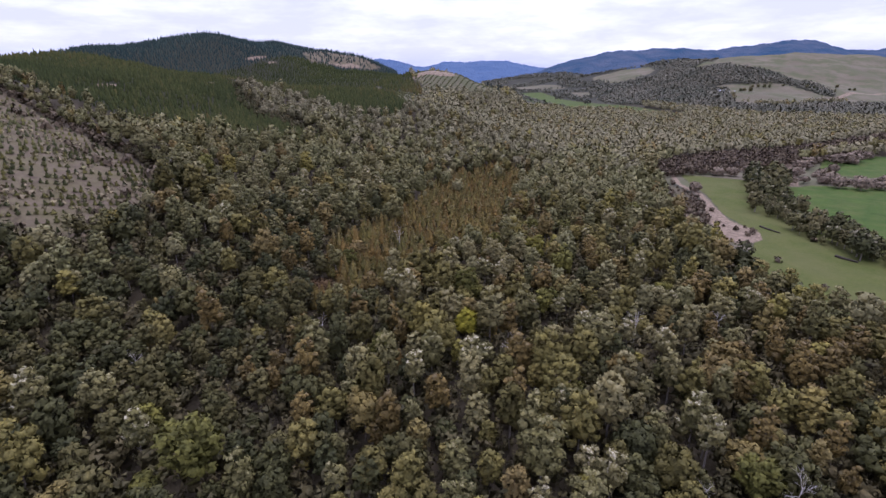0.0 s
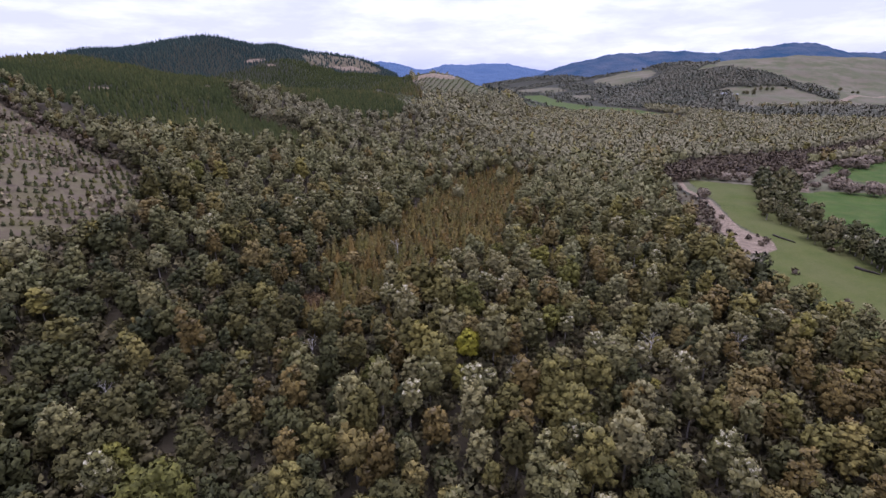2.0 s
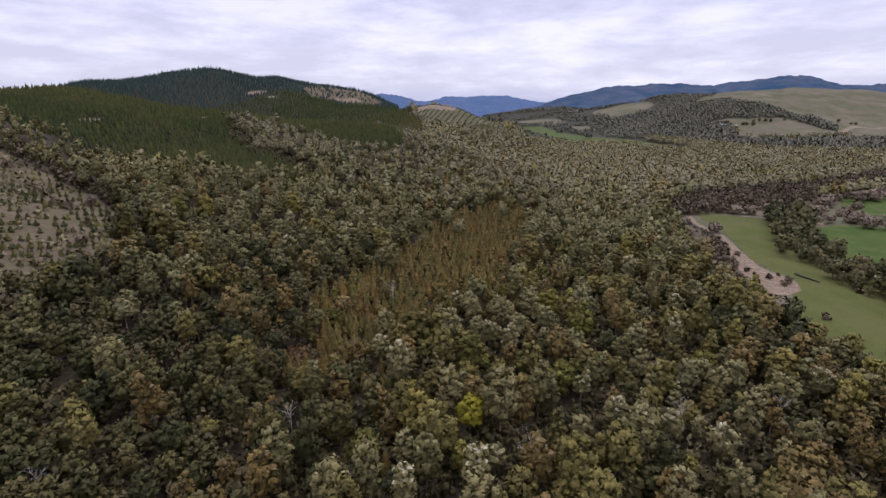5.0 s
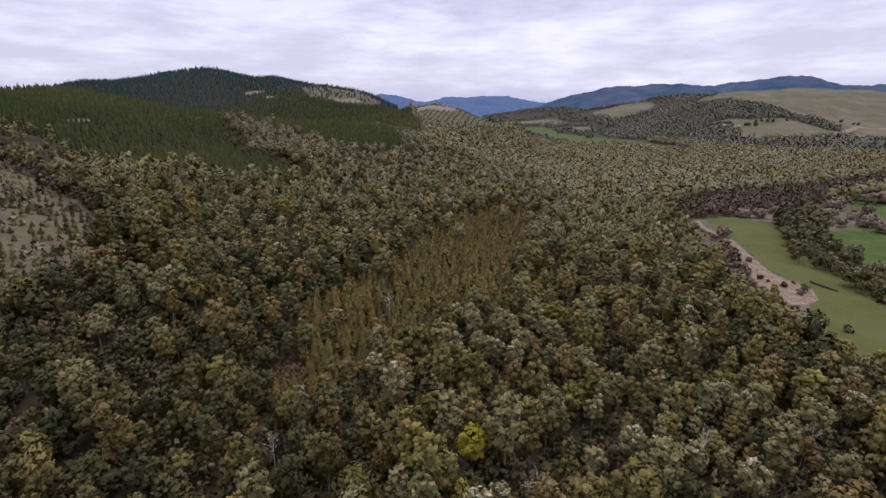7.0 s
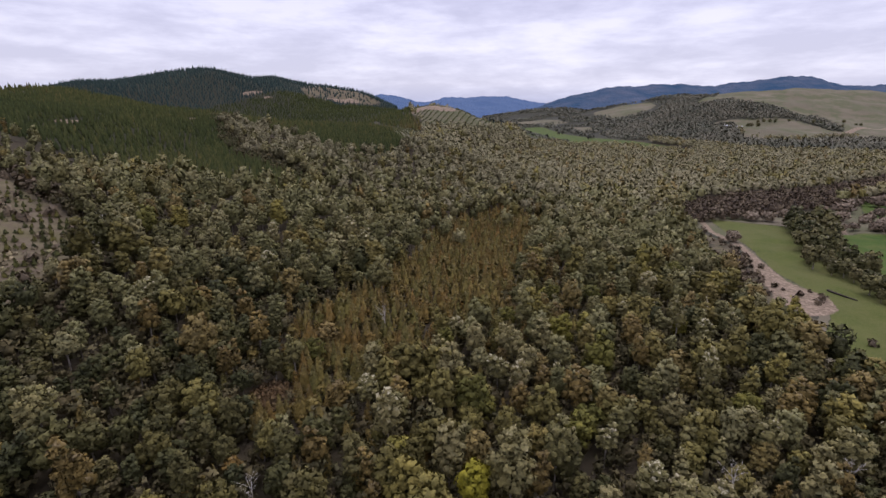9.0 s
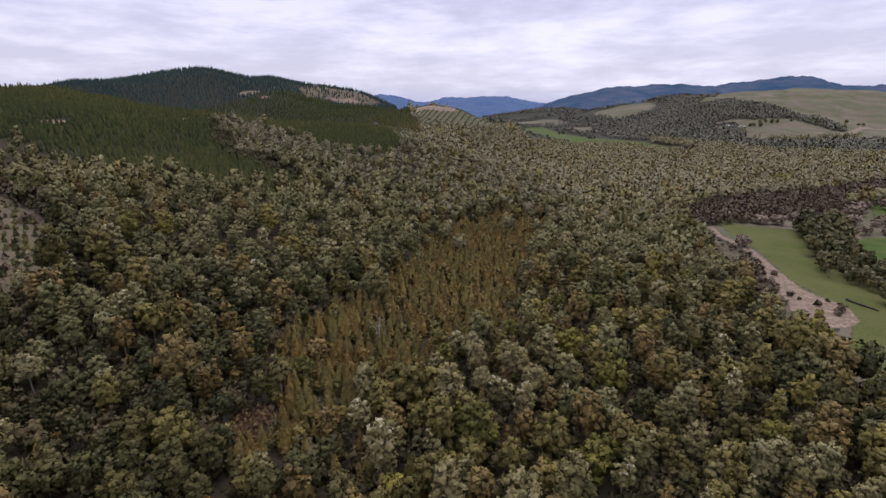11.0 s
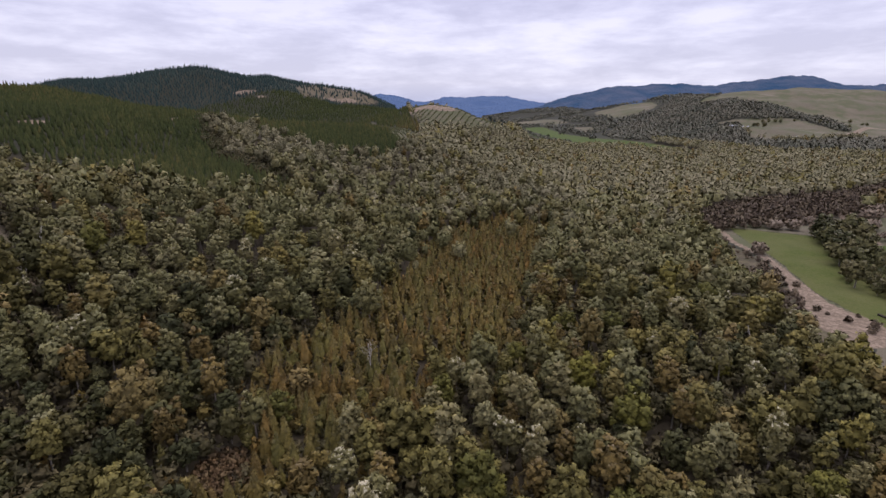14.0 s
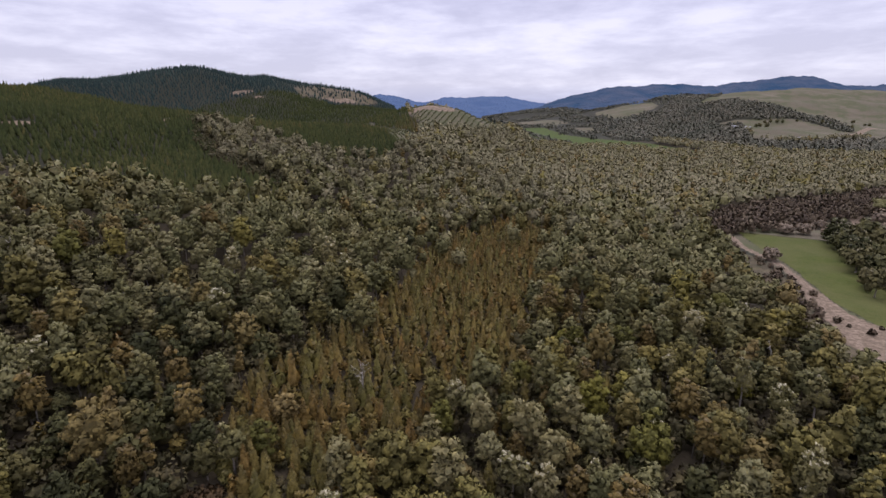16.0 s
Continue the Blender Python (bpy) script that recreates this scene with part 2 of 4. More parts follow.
def ripple(x, y, size, seed=0.0):
    """Smooth uneven ground, within about one either way."""
    a, b = x / size + seed, y / size - seed * 1.7
    return (np.sin(a * 1.3 + 1.7 * np.sin(b * 0.9)) * np.cos(b * 1.1 + 1.3 * np.sin(a * 0.7 + 2.0)) + 0.5 * np.sin(a * 2.7 + b * 2.1 + 1.0) * np.cos(b * 2.9 - a * 1.9)) / 1.5


def height(x, y):
    x, y = np.asarray(x, float), np.asarray(y, float)
    z = np.zeros_like(x)
    for cx, cy, sx, sy, h in HILLS + FAR_HILLS:
        z = z + h * np.exp(-((x - cx) / sx) ** 2 / 2 - ((y - cy) / sy) ** 2 / 2)
    rough = np.clip((z - 6) / 30, 0, 1)
    z = z + rough * (2.2 * ripple(x, y, 26.0, 0.4) + 4.0 * ripple(x, y, 90.0, 2.2) * np.clip(np.hypot(x, y) / 600, 0, 1))
    east = np.clip((x - 500) / 300, 0, 1) * np.clip((z - 15) / 60, 0, 1)
    z = z + east * (9.0 * ripple(x, y, 170.0, 0.8) + 4.0 * ripple(x, y, 70.0, 1.9))
    return z


def inside(poly, x, y, soft=0.0):
    """1 inside a plan outline, 0 outside; soft: metres over which it fades."""
    x, y = np.asarray(x, float), np.asarray(y, float)
    hit, near = np.zeros(x.shape, bool), np.full(x.shape, 1e9)
    for (x0, y0), (x1, y1) in zip(poly, poly[1:] + poly[:1]):
        if y0 != y1:
            hit ^= ((y0 > y) != (y1 > y)) & (x < (x1 - x0) * (y - y0) / (y1 - y0) + x0)
        if soft:
            dx, dy = x1 - x0, y1 - y0
            k = np.clip(((x - x0) * dx + (y - y0) * dy) / max(dx * dx + dy * dy, 1e-9), 0, 1)
            near = np.minimum(near, np.hypot(x - x0 - k * dx, y - y0 - k * dy))
    if not soft:
        return hit
    return np.clip(0.5 + np.where(hit, near, -near) / (2 * soft), 0, 1)


def along(line, x, y, half):
    """1 within half metres of a plan line, fading out over as much again."""
    x, y = np.asarray(x, float), np.asarray(y, float)
    near = np.full(x.shape, 1e9)
    for (x0, y0), (x1, y1) in zip(line, line[1:]):
        dx, dy = x1 - x0, y1 - y0
        k = np.clip(((x - x0) * dx + (y - y0) * dy) / (dx * dx + dy * dy), 0, 1)
        near = np.minimum(near, np.hypot(x - x0 - k * dx, y - y0 - k * dy))
    return np.clip(2 - near / half, 0, 1)


# plan outlines
CLEARED = [(-300, 262), (-200, 230), (-170, 218), (-155, 212), (-134, 202), (-111, 187), (-98, 175), (-89, 153), (-89, 140), (-93, 129), (-101, 122), (-125, 112), (-300, 90)]
PINES = [(-66, 268), (-88, 246), (-112, 252), (-130, 261), (-150, 267), (-165, 266), (-180, 262), (-195, 257), (-260, 300), (-420, 360), (-700, 460), (-850, 900), (-420, 1000), (-250, 1150), (-100, 1250), (-60, 1000),
         (-40, 760), (-26, 617), (-13, 564), (-16, 466), (-26, 425), (-30, 405), (-52, 384), (-74, 386), (-98, 398), (-130, 428), (-160, 426), (-135, 376), (-118, 352), (-88, 316), (-66, 297), (-62, 285)]
BUSH_GAP = [(-161, 427), (-135, 376), (-118, 352), (-88, 316), (-66, 297), (-48, 370), (-52, 384), (-74, 386), (-98, 398), (-130, 430)]
SPUR = [(-24, 617), (-14, 582), (-13, 536), (18, 570), (56, 604), (84, 640), (100, 690), (70, 730), (20, 700), (-34, 690)]
SPUR_TOP = [(-34, 625), (-28, 650), (0, 668), (26, 650), (24, 625), (4, 618), (-12, 628)]
ROWS_TWO = [(-78, 670), (-44, 582), (-15, 512), (-5, 499), (-26, 446), (-47, 514)]
RIDGE_CUT = [(-202, 858), (-228, 900), (-238, 1010), (-175, 1130), (-112, 1112), (-120, 1075), (-166, 968)]
CREST_GAPS = [[(-199, 304), (-196, 311), (-192, 319), (-189, 317), (-193, 308), (-196, 303)], [(-175, 393), (-174, 405), (-172, 418), (-167, 408), (-170, 391)], [(-277, 767), (-262, 797), (-253, 800), (-263, 771)], [(-250, 778), (-236, 792), (-234, 783), (-248, 773)], [(-192, 946), (-155, 1047), (-148, 1030), (-186, 929)]]
FIELD = [(158, 313), (174, 301), (190, 293), (172, 260), (149, 224), (151, 209), (148, 196), (145, 172), (152, 130), (180, 78), (184, 60), (118, 60), (102, 112), (99, 135), (106, 158), (120, 173), (130, 190), (132, 216), (145, 255), (148, 275)]
HEDGE = [(190, 293), (203, 279), (176, 241), (167, 216), (164, 196), (168, 160), (190, 90), (178, 80), (150, 130), (143, 172), (147, 196), (150, 209), (147, 224), (172, 258)]
BANK_EDGE = [(150, 300), (146, 258), (138, 230), (133, 205), (133, 185), (126, 165), (122, 140)]
TRACK = [(153, 313), (143, 283), (142, 257), (135, 232), (128, 207), (128, 198), (130, 190), (126, 180)]
EARTH = [(133, 234), (132, 224), (127, 204), (131, 196), (131, 187), (124, 176), (114, 174), (112, 186), (119, 202), (125, 218)]
GREEN_ONE = [(203, 279), (215, 278), (240, 272), (300, 262), (330, 180), (240, 120), (185, 140), (166, 180), (167, 200), (173, 224), (178, 241)]
GREEN_TWO = [(254, 319), (296, 372), (334, 384), (400, 380), (340, 300), (262, 298)]
WILLOWS = [(140, 298), (178, 312), (246, 341), (347, 402), (480, 470), (620, 560), (640, 620), (408, 475), (291, 405), (215, 380), (174, 358), (146, 326)]
RIVER = [(258, 360), (252, 349), (238, 328), (226, 308), (210, 283)]
EAST_FLAT = [(134, 297), (123, 258), (109, 220), (104, 202), (100, 185), (96, 165), (94, 148), (98, 136), (100, 121), (103, 106), (116, 80), (150, 0), (900, 0), (900, 560), (640, 500), (400, 400), (260, 345), (170, 318), (148, 312), (138, 300)]
SCRUB_STRIP = [(123, 258), (109, 220), (104, 202), (100, 185), (96, 165), (94, 148), (98, 136), (100, 121), (103, 106), (124, 121), (119, 142), (117, 172), (115, 188), (126, 208), (134, 235), (140, 262), (142, 285), (138, 288)]
FAR_FIELD = [(238, 1283), (251, 1708), (351, 1693), (335, 1326), (362, 1128), (405, 800), (350, 728), (327, 785), (288, 880), (222, 870)]
TAN_FIELD = [(367, 1394), (411, 1633), (478, 1556), (420, 1365)]
VALLEY_END = [(300, 1800), (330, 2150), (450, 2140), (460, 1780)]
BUSH_HILL = [(640, 1560), (700, 1700), (880, 1900), (1060, 1950), (970, 1813), (870, 1737), (790, 1400), (800, 1377), (870, 1310), (868, 1242), (890, 1150), (850, 1075), (820, 1080), (831, 1114), (815, 1200), (752, 1228), (678, 1268), (660, 1235), (570, 1000), (528, 890), (592, 850), (832, 962),
             (1000, 980), (1100, 800), (700, 620), (480, 760), (430, 900), (383, 1053), (409, 1284), (534, 1476), (656, 1465)]
HILL_PASTURE = [(790, 1395), (870, 1737), (970, 1813), (1150, 2300), (2600, 2300), (2600, 1200), (1500, 900), (1000, 980), (832, 962), (592, 850), (528, 890), (570, 1000), (660, 1235), (678, 1268), (752, 1228), (784, 1300)]
LOW_PADDOCK = [(665, 1239), (702, 1235), (762, 1247), (806, 1231), (811, 1138), (870, 1090), (832, 978), (606, 864), (528, 890), (577, 998)]
PADDOCK = [(579, 1895), (600, 1960), (760, 2020), (811, 1961), (780, 1837), (652, 1701), (586, 1726)]
HILL_TRACK = [(780, 1020), (830, 1048), (900, 1110), (1116, 1268), (1300, 1350)]
CUT_FAR = [(560, 2420), (640, 2470), (760, 2470), (740, 2420), (640, 2400)]
CONIFERS = [(-36, 112), (-34, 153), (-27, 175), (-14, 195), (4, 272), (47, 325), (58, 292), (38, 222), (22, 172), (4, 148), (-8, 132), (-22, 116), (-30, 104)]


def polar_sheet():
    """One sheet of ground from under the flight line to the horizon, finer ahead and near."""
    az = np.concatenate([np.arange(-48, 22, 0.55), np.arange(22, 46, 0.18), np.arange(46, 49, 0.5), np.arange(50, 310, 5.0)])
    az = np.radians(az)
    r = np.concatenate([[0.0], np.geomspace(14, 4950, 500)])
    a, rr = np.meshgrid(az, r, indexing="ij")
    x, y = rr * np.sin(a), rr * np.cos(a)
    z = height(x, y)
    z = z - 1.2 * along(RIVER, x, y, 5.0)
    n, m = a.shape
    i = np.arange(n)[:, None] * m + np.arange(m - 1)[None, :]
    j = (np.arange(n)[:, None] + 1) % n * m + np.arange(m - 1)[None, :]
    quads = np.stack([i, i + 1, j + 1, j], -1).reshape(-1, 4)
    mesh = bpy.data.meshes.new("ground")
    fill(mesh, np.stack([x, y, z], -1).reshape(-1, 3), quads)
    x, y = x.ravel(), y.ravel()
    g = np.maximum.reduce([np.clip(inside(FIELD, x, y, 2) + inside(HEDGE, x, y, 2) + inside(GREEN_ONE, x, y, 2), 0, 1), inside(GREEN_TWO, x, y, 3), inside(FAR_FIELD, x, y, 8), 0.46 * inside(LOW_PADDOCK, x, y, 8)])
    d = np.maximum.reduce([inside(HILL_PASTURE, x, y, 15), inside(PADDOCK, x, y, 15), inside(TAN_FIELD, x, y, 10), inside(SPUR, x, y, 4), inside(ROWS_TWO, x, y, 4), inside(VALLEY_END, x, y, 20), 0.5 * along(BANK_EDGE, x, y, 3.0), inside(HEDGE, x, y, 3), 0.85 * inside(EAST_FLAT, x, y, 3)])
    d = np.where(g > 0.5, 0, np.where(inside(SCRUB_STRIP, x, y) & (y > 172), 0.3, d))
    d = np.where(inside(BUSH_HILL, x, y), 0, np.maximum(d, inside(LOW_PADDOCK, x, y, 8)))
    s = np.maximum.reduce([inside(CLEARED, x, y, 4), 0.7 * inside(RIDGE_CUT, x, y, 10), inside(CUT_FAR, x, y, 12), 0.55 * inside(SCRUB_STRIP, x, y, 3) * (y > 172)])
    far = np.maximum(np.clip((np.hypot(x, y) - 900) / 400, 0, 1), np.maximum(inside(EAST_FLAT, x, y, 5), inside(PINES, x, y, 5)))
    stony = np.maximum.reduce([along(TRACK, x, y, 1.0), inside(EARTH, x, y, 2.0), along(RIVER, x, y, 3.0) * 0.9, along(HILL_TRACK, x, y, 4.0), 0.9 * inside(SPUR_TOP, x, y, 4.0)] + [inside(k, x, y, 2.0) for k in CREST_GAPS])
    float_layer(mesh, "lush", np.maximum.reduce([inside(GREEN_ONE, x, y, 4), inside(GREEN_TWO, x, y, 4), 0.8 * inside(FAR_FIELD, x, y, 8), 0.25 * inside(FIELD, x, y, 4)]))
    color_layer(mesh, "cover", np.stack([g, d, s, far], -1))
    float_layer(mesh, "stony", stony)
    mesh.materials.append(gm.m)
    mesh.shade_smooth()
    return new("ground", mesh)


def fill(mesh, verts, faces):
    """Verts and faces into a mesh, fast. A face's fourth corner is -1 where it is a triangle."""
    verts, faces = np.asarray(verts, np.float32), np.asarray(faces, np.int32)
    sides = (faces >= 0).sum(1)
    mesh.vertices.add(len(verts))
    mesh.vertices.foreach_set("co", verts.ravel())
    mesh.loops.add(int(sides.sum()))
    mesh.loops.foreach_set("vertex_index", faces[faces >= 0])
    mesh.polygons.add(len(faces))
    mesh.polygons.foreach_set("loop_start", np.r_[0, np.cumsum(sides)[:-1]].astype(np.int32))
    mesh.update(calc_edges=True)
    mesh.validate()


def float_layer(mesh, name, values):
    mesh.attributes.new(name, "FLOAT", "POINT").data.foreach_set("value", np.asarray(values, np.float32).ravel())


def color_layer(mesh, name, values):
    mesh.attributes.new(name, "FLOAT_COLOR", "POINT").data.foreach_set("color", np.asarray(values, np.float32).ravel())


tagged(polar_sheet(), "valley ground of pasture, bare soil, gravel and leaf litter", "ground", kind="structure")


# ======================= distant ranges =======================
# air haze is painted into the ranges: bluish base colours and a blue emission
def range_mat(name, dark, light, haze_glow):
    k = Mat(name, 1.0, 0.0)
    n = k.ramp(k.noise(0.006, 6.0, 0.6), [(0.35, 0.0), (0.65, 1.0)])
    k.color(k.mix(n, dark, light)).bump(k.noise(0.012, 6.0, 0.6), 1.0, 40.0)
    k.p.inputs["Emission Color"].default_value = (*haze_glow, 1)
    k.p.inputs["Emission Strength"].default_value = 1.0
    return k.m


def distant_range(label, y_crest, bumps, width, u0, u1, material, depth):
    """A forested range at the end of the valley: crest heights as slopes from the eye, with spurs and gullies on its face."""
    u = np.linspace(u0, u1, 420)
    crest = np.zeros_like(u)
    for c, h in bumps:
        crest = crest + h * np.exp(-((u - c) / width) ** 2 / 2)
    crest = 60 + y_crest * np.maximum(crest, -0.012) + 7 * ripple(u * y_crest, u * 0, 60.0, 0.3) + 4 * ripple(u * y_crest, u * 0, 23.0, 1.3) + 2 * ripple(u * y_crest, u * 0, 9.0, 2.3)
    v = np.linspace(0, 1, 36)
    uu, vv = np.meshgrid(u, v, indexing="ij")
    y = y_crest - depth * (1 - vv)
    x = uu * y_crest * (0.55 + 0.45 * y / y_crest)
    z = crest[:, None] * (vv ** 0.8) * (1 + 0.10 * ripple(x, y, 130.0, 0.9) * (1 - vv) + 0.06 * ripple(x, y, 60.0, 2.9) * (1 - vv)) - 4
    n, m = uu.shape
    i = np.arange(n - 1)[:, None] * m + np.arange(m - 1)[None, :]
    quads = np.stack([i, i + m, i + m + 1, i + 1], -1).reshape(-1, 4)
    mesh = bpy.data.meshes.new("backdrop")
    fill(mesh, np.stack([x, y, z], -1).reshape(-1, 3), quads)
    mesh.materials.append(material)
    mesh.shade_smooth()
    return tagged(new("backdrop", mesh), label, "mountains", kind="structure")


blue_far = range_mat("haze_blue_far_range", (0.030, 0.045, 0.080), (0.050, 0.066, 0.100), (0.046, 0.078, 0.155))
blue_near = range_mat("haze_blue_near_range", (0.012, 0.026, 0.044), (0.052, 0.054, 0.066), (0.022, 0.043, 0.082))
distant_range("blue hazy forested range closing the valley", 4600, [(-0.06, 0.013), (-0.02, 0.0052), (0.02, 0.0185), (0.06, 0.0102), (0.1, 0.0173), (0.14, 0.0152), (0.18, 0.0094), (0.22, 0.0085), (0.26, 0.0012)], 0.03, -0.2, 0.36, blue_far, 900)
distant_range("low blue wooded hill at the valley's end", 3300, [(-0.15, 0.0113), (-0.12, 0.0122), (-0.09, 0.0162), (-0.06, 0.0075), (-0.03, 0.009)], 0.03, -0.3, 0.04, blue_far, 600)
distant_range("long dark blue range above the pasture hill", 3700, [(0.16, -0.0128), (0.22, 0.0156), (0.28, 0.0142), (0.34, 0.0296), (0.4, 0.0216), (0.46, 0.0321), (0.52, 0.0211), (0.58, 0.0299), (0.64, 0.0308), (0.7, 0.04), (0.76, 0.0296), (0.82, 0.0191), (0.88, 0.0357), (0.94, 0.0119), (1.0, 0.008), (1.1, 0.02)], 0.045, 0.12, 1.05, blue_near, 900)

# ======================= tree shapes =======================
GOLD = (1 + math.sqrt(5)) / 2
ICO = np.array([(0, a, b * GOLD) for a in (-1, 1) for b in (-1, 1)] + [(a, b * GOLD, 0) for a in (-1, 1) for b in (-1, 1)] + [(b * GOLD, 0, a) for a in (-1, 1) for b in (-1, 1)], float) / math.hypot(1, GOLD)


def ico_faces():
    """The twenty faces of ICO, all facing out."""
    near = np.linalg.norm(ICO[:, None] - ICO[None], axis=2) < 1.2
    faces = [(a, b, c) for a in range(12) for b in range(a + 1, 12) for c in range(b + 1, 12) if near[a, b] and near[b, c] and near[a, c]]
    return np.array([(a, b, c) if np.dot(np.cross(ICO[b] - ICO[a], ICO[c] - ICO[a]), ICO[a]) > 0 else (a, c, b) for a, b, c in faces])


ICO_FACES = ico_faces()
BLOCK = np.array([(x, y, z) for x in (-1, 1) for y in (-1, 1) for z in (-1, 1)], float) / math.sqrt(3)
BLOCK_QUADS = np.array([(0, 1, 3, 2), (4, 6, 7, 5), (0, 4, 5, 1), (2, 3, 7, 6), (0, 2, 6, 4), (1, 5, 7, 3)])


def unit(v):
    return v / np.maximum(np.linalg.norm(v, axis=-1, keepdims=True), 1e-9)


class Shape:
    """Points, quads, soft normals and tones of a tree part, gathered piece by piece."""

    def __init__(self):
        self.v, self.q, self.n, self.tone, self.count = [], [], [], [], 0

    def add(self, v, q, n, tone=0.0):
        q = np.asarray(q)
        if q.shape[1] == 3:
            q = np.c_[q, np.full(len(q), -1)]
        self.v.append(v), self.q.append(np.where(q < 0, -1, q + self.count)), self.n.append(n)
        self.tone.append(np.broadcast_to(np.asarray(tone, float), (len(v),)))
        self.count += len(v)
        return self

    def arrays(self):
        return np.concatenate(self.v), np.concatenate(self.q), np.concatenate(self.n), np.concatenate(self.tone)


def sprays(rng, shape, lobes, count, size, pale, flat=0.0, low=-0.45, stiff=0.5, whole=0.5):
    """Leafy sprays over the upper and outer sides of the lobes of a crown; lobes: rows of x, y, z, radius, paleness."""
    weight = lobes[:, 3] ** 2
    pick = rng.choice(len(lobes), count * 3, p=weight / weight.sum())
    way = unit(rng.normal(size=(count * 3, 3)) + (0, 0, 0.35))
    ok = way[:, 2] > low
    pick, way = pick[ok], way[ok]
    at = lobes[pick, :3] + way * lobes[pick, 3:4] * rng.uniform(0.78, 1.30, (len(pick), 1)) * (1, 1, 1 - flat)
    deep = np.zeros(len(at), bool)
    for i, lobe in enumerate(lobes):
        deep |= (np.linalg.norm((at - lobe[:3]) / (1, 1, 1 - flat), axis=1) < lobe[3] * 0.84) & (pick != i)
    pick, way, at = pick[~deep][:count], way[~deep][:count], at[~deep][:count]
    n = len(at)
    face = unit(way + rng.normal(size=(n, 3)) * stiff)
    side = unit(np.cross(face, rng.normal(size=(n, 3))))
    other = np.cross(face, side)
    s = size * rng.uniform(0.6, 1.35, n)[:, None]
    corner = []
    for a, b in ((-0.85, -0.6), (0.85, -0.5), (0.0, 1.05)):
        corner.append(at + s * (side * (a + rng.normal(0, 0.25, (n, 1))) + other * (b + rng.normal(0, 0.25, (n, 1)))) * 0.8 - way * s * rng.uniform(-0.15, 0.3, (n, 1)))
    v = np.stack(corner, 1).reshape(-1, 3)
    heart = lobes[:, :3].mean(0) - (0, 0, 1.2)
    soft = unit(way + whole * unit(at - heart) + face * (0.28 if whole < 1 else 0.12) + (0, 0, 0.1))
    # pale young leaves and painted highlights, likelier on sprays that face up
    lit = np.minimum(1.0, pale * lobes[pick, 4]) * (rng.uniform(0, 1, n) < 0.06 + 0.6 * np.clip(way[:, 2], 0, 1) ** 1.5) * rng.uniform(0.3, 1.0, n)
    shape.add(v, np.arange(n * 3).reshape(-1, 3), np.repeat(soft, 3, 0), np.repeat(lit, 3))


def broad_crown(rng, width, tall, base, n_lobes, count, size, pale=0.0, dome=1.0, core=True, flat=0.15, heads=1, whole=0.5):
    """A crown of leafy tufts set over a tall dome, or over a few domes of unequal height where the tree is many-headed."""
    lobes = []
    for head in range(heads):
        a = head * 2.4 + rng.uniform(0, 1)
        ox, oy = (0.0, 0.0) if heads == 1 else (width * 0.20 * math.cos(a), width * 0.20 * math.sin(a))
        drop = 0.0 if head == 0 else rng.uniform(0.08, 0.30) * tall
        wide = width * (1.0 if heads == 1 else rng.uniform(0.58, 0.72))
        n = n_lobes if heads == 1 else max(4, n_lobes // heads + 2)
        for i in range(n):
            a, k = i * 2.4 + rng.uniform(-0.4, 0.4), (i + 0.5) / n
            zc = 1 - 1.75 * k
            r = wide / 2 * 0.74 * (1 - max(zc, -0.2) ** 2) ** 0.5 * rng.uniform(0.78, 1.14) * dome
            z = base + (tall - drop) * (0.50 + 0.42 * zc) + rng.uniform(-0.35, 0.35)
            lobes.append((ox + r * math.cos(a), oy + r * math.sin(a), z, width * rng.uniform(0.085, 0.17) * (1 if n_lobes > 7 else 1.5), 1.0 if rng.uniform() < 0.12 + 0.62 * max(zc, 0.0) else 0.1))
        lobes.append((ox, oy, base + (tall - drop) * 0.52, wide * 0.34, 0.0))
    lobes.append((0, 0, base + tall * 0.30, width * 0.32, 0.0))
    lobes = np.array(lobes)
    shape = Shape()
    if core:
        for x, y, z, r, _ in lobes:
            if count < 500 and r < 0.24 * width:
                continue
            ball, faces = (ICO, ICO_FACES) if count > 500 else (BLOCK, BLOCK_QUADS)
            bumpy = ball * rng.uniform(0.70, 0.95, (len(ball), 1)) * r * (1, 1, 1 - flat) * (1.0 if whole < 1 else 1.28)
            shape.add(bumpy + (x, y, z), faces, ball, 0.0)
    sprays(rng, shape, lobes, count, size, pale, flat, stiff=0.6, whole=whole)
    return shape.arrays()


def upright(arrays, lift=1.1):
    v, q, n, tone = arrays
    return v, q, unit(n + (0, 0, lift)), tone


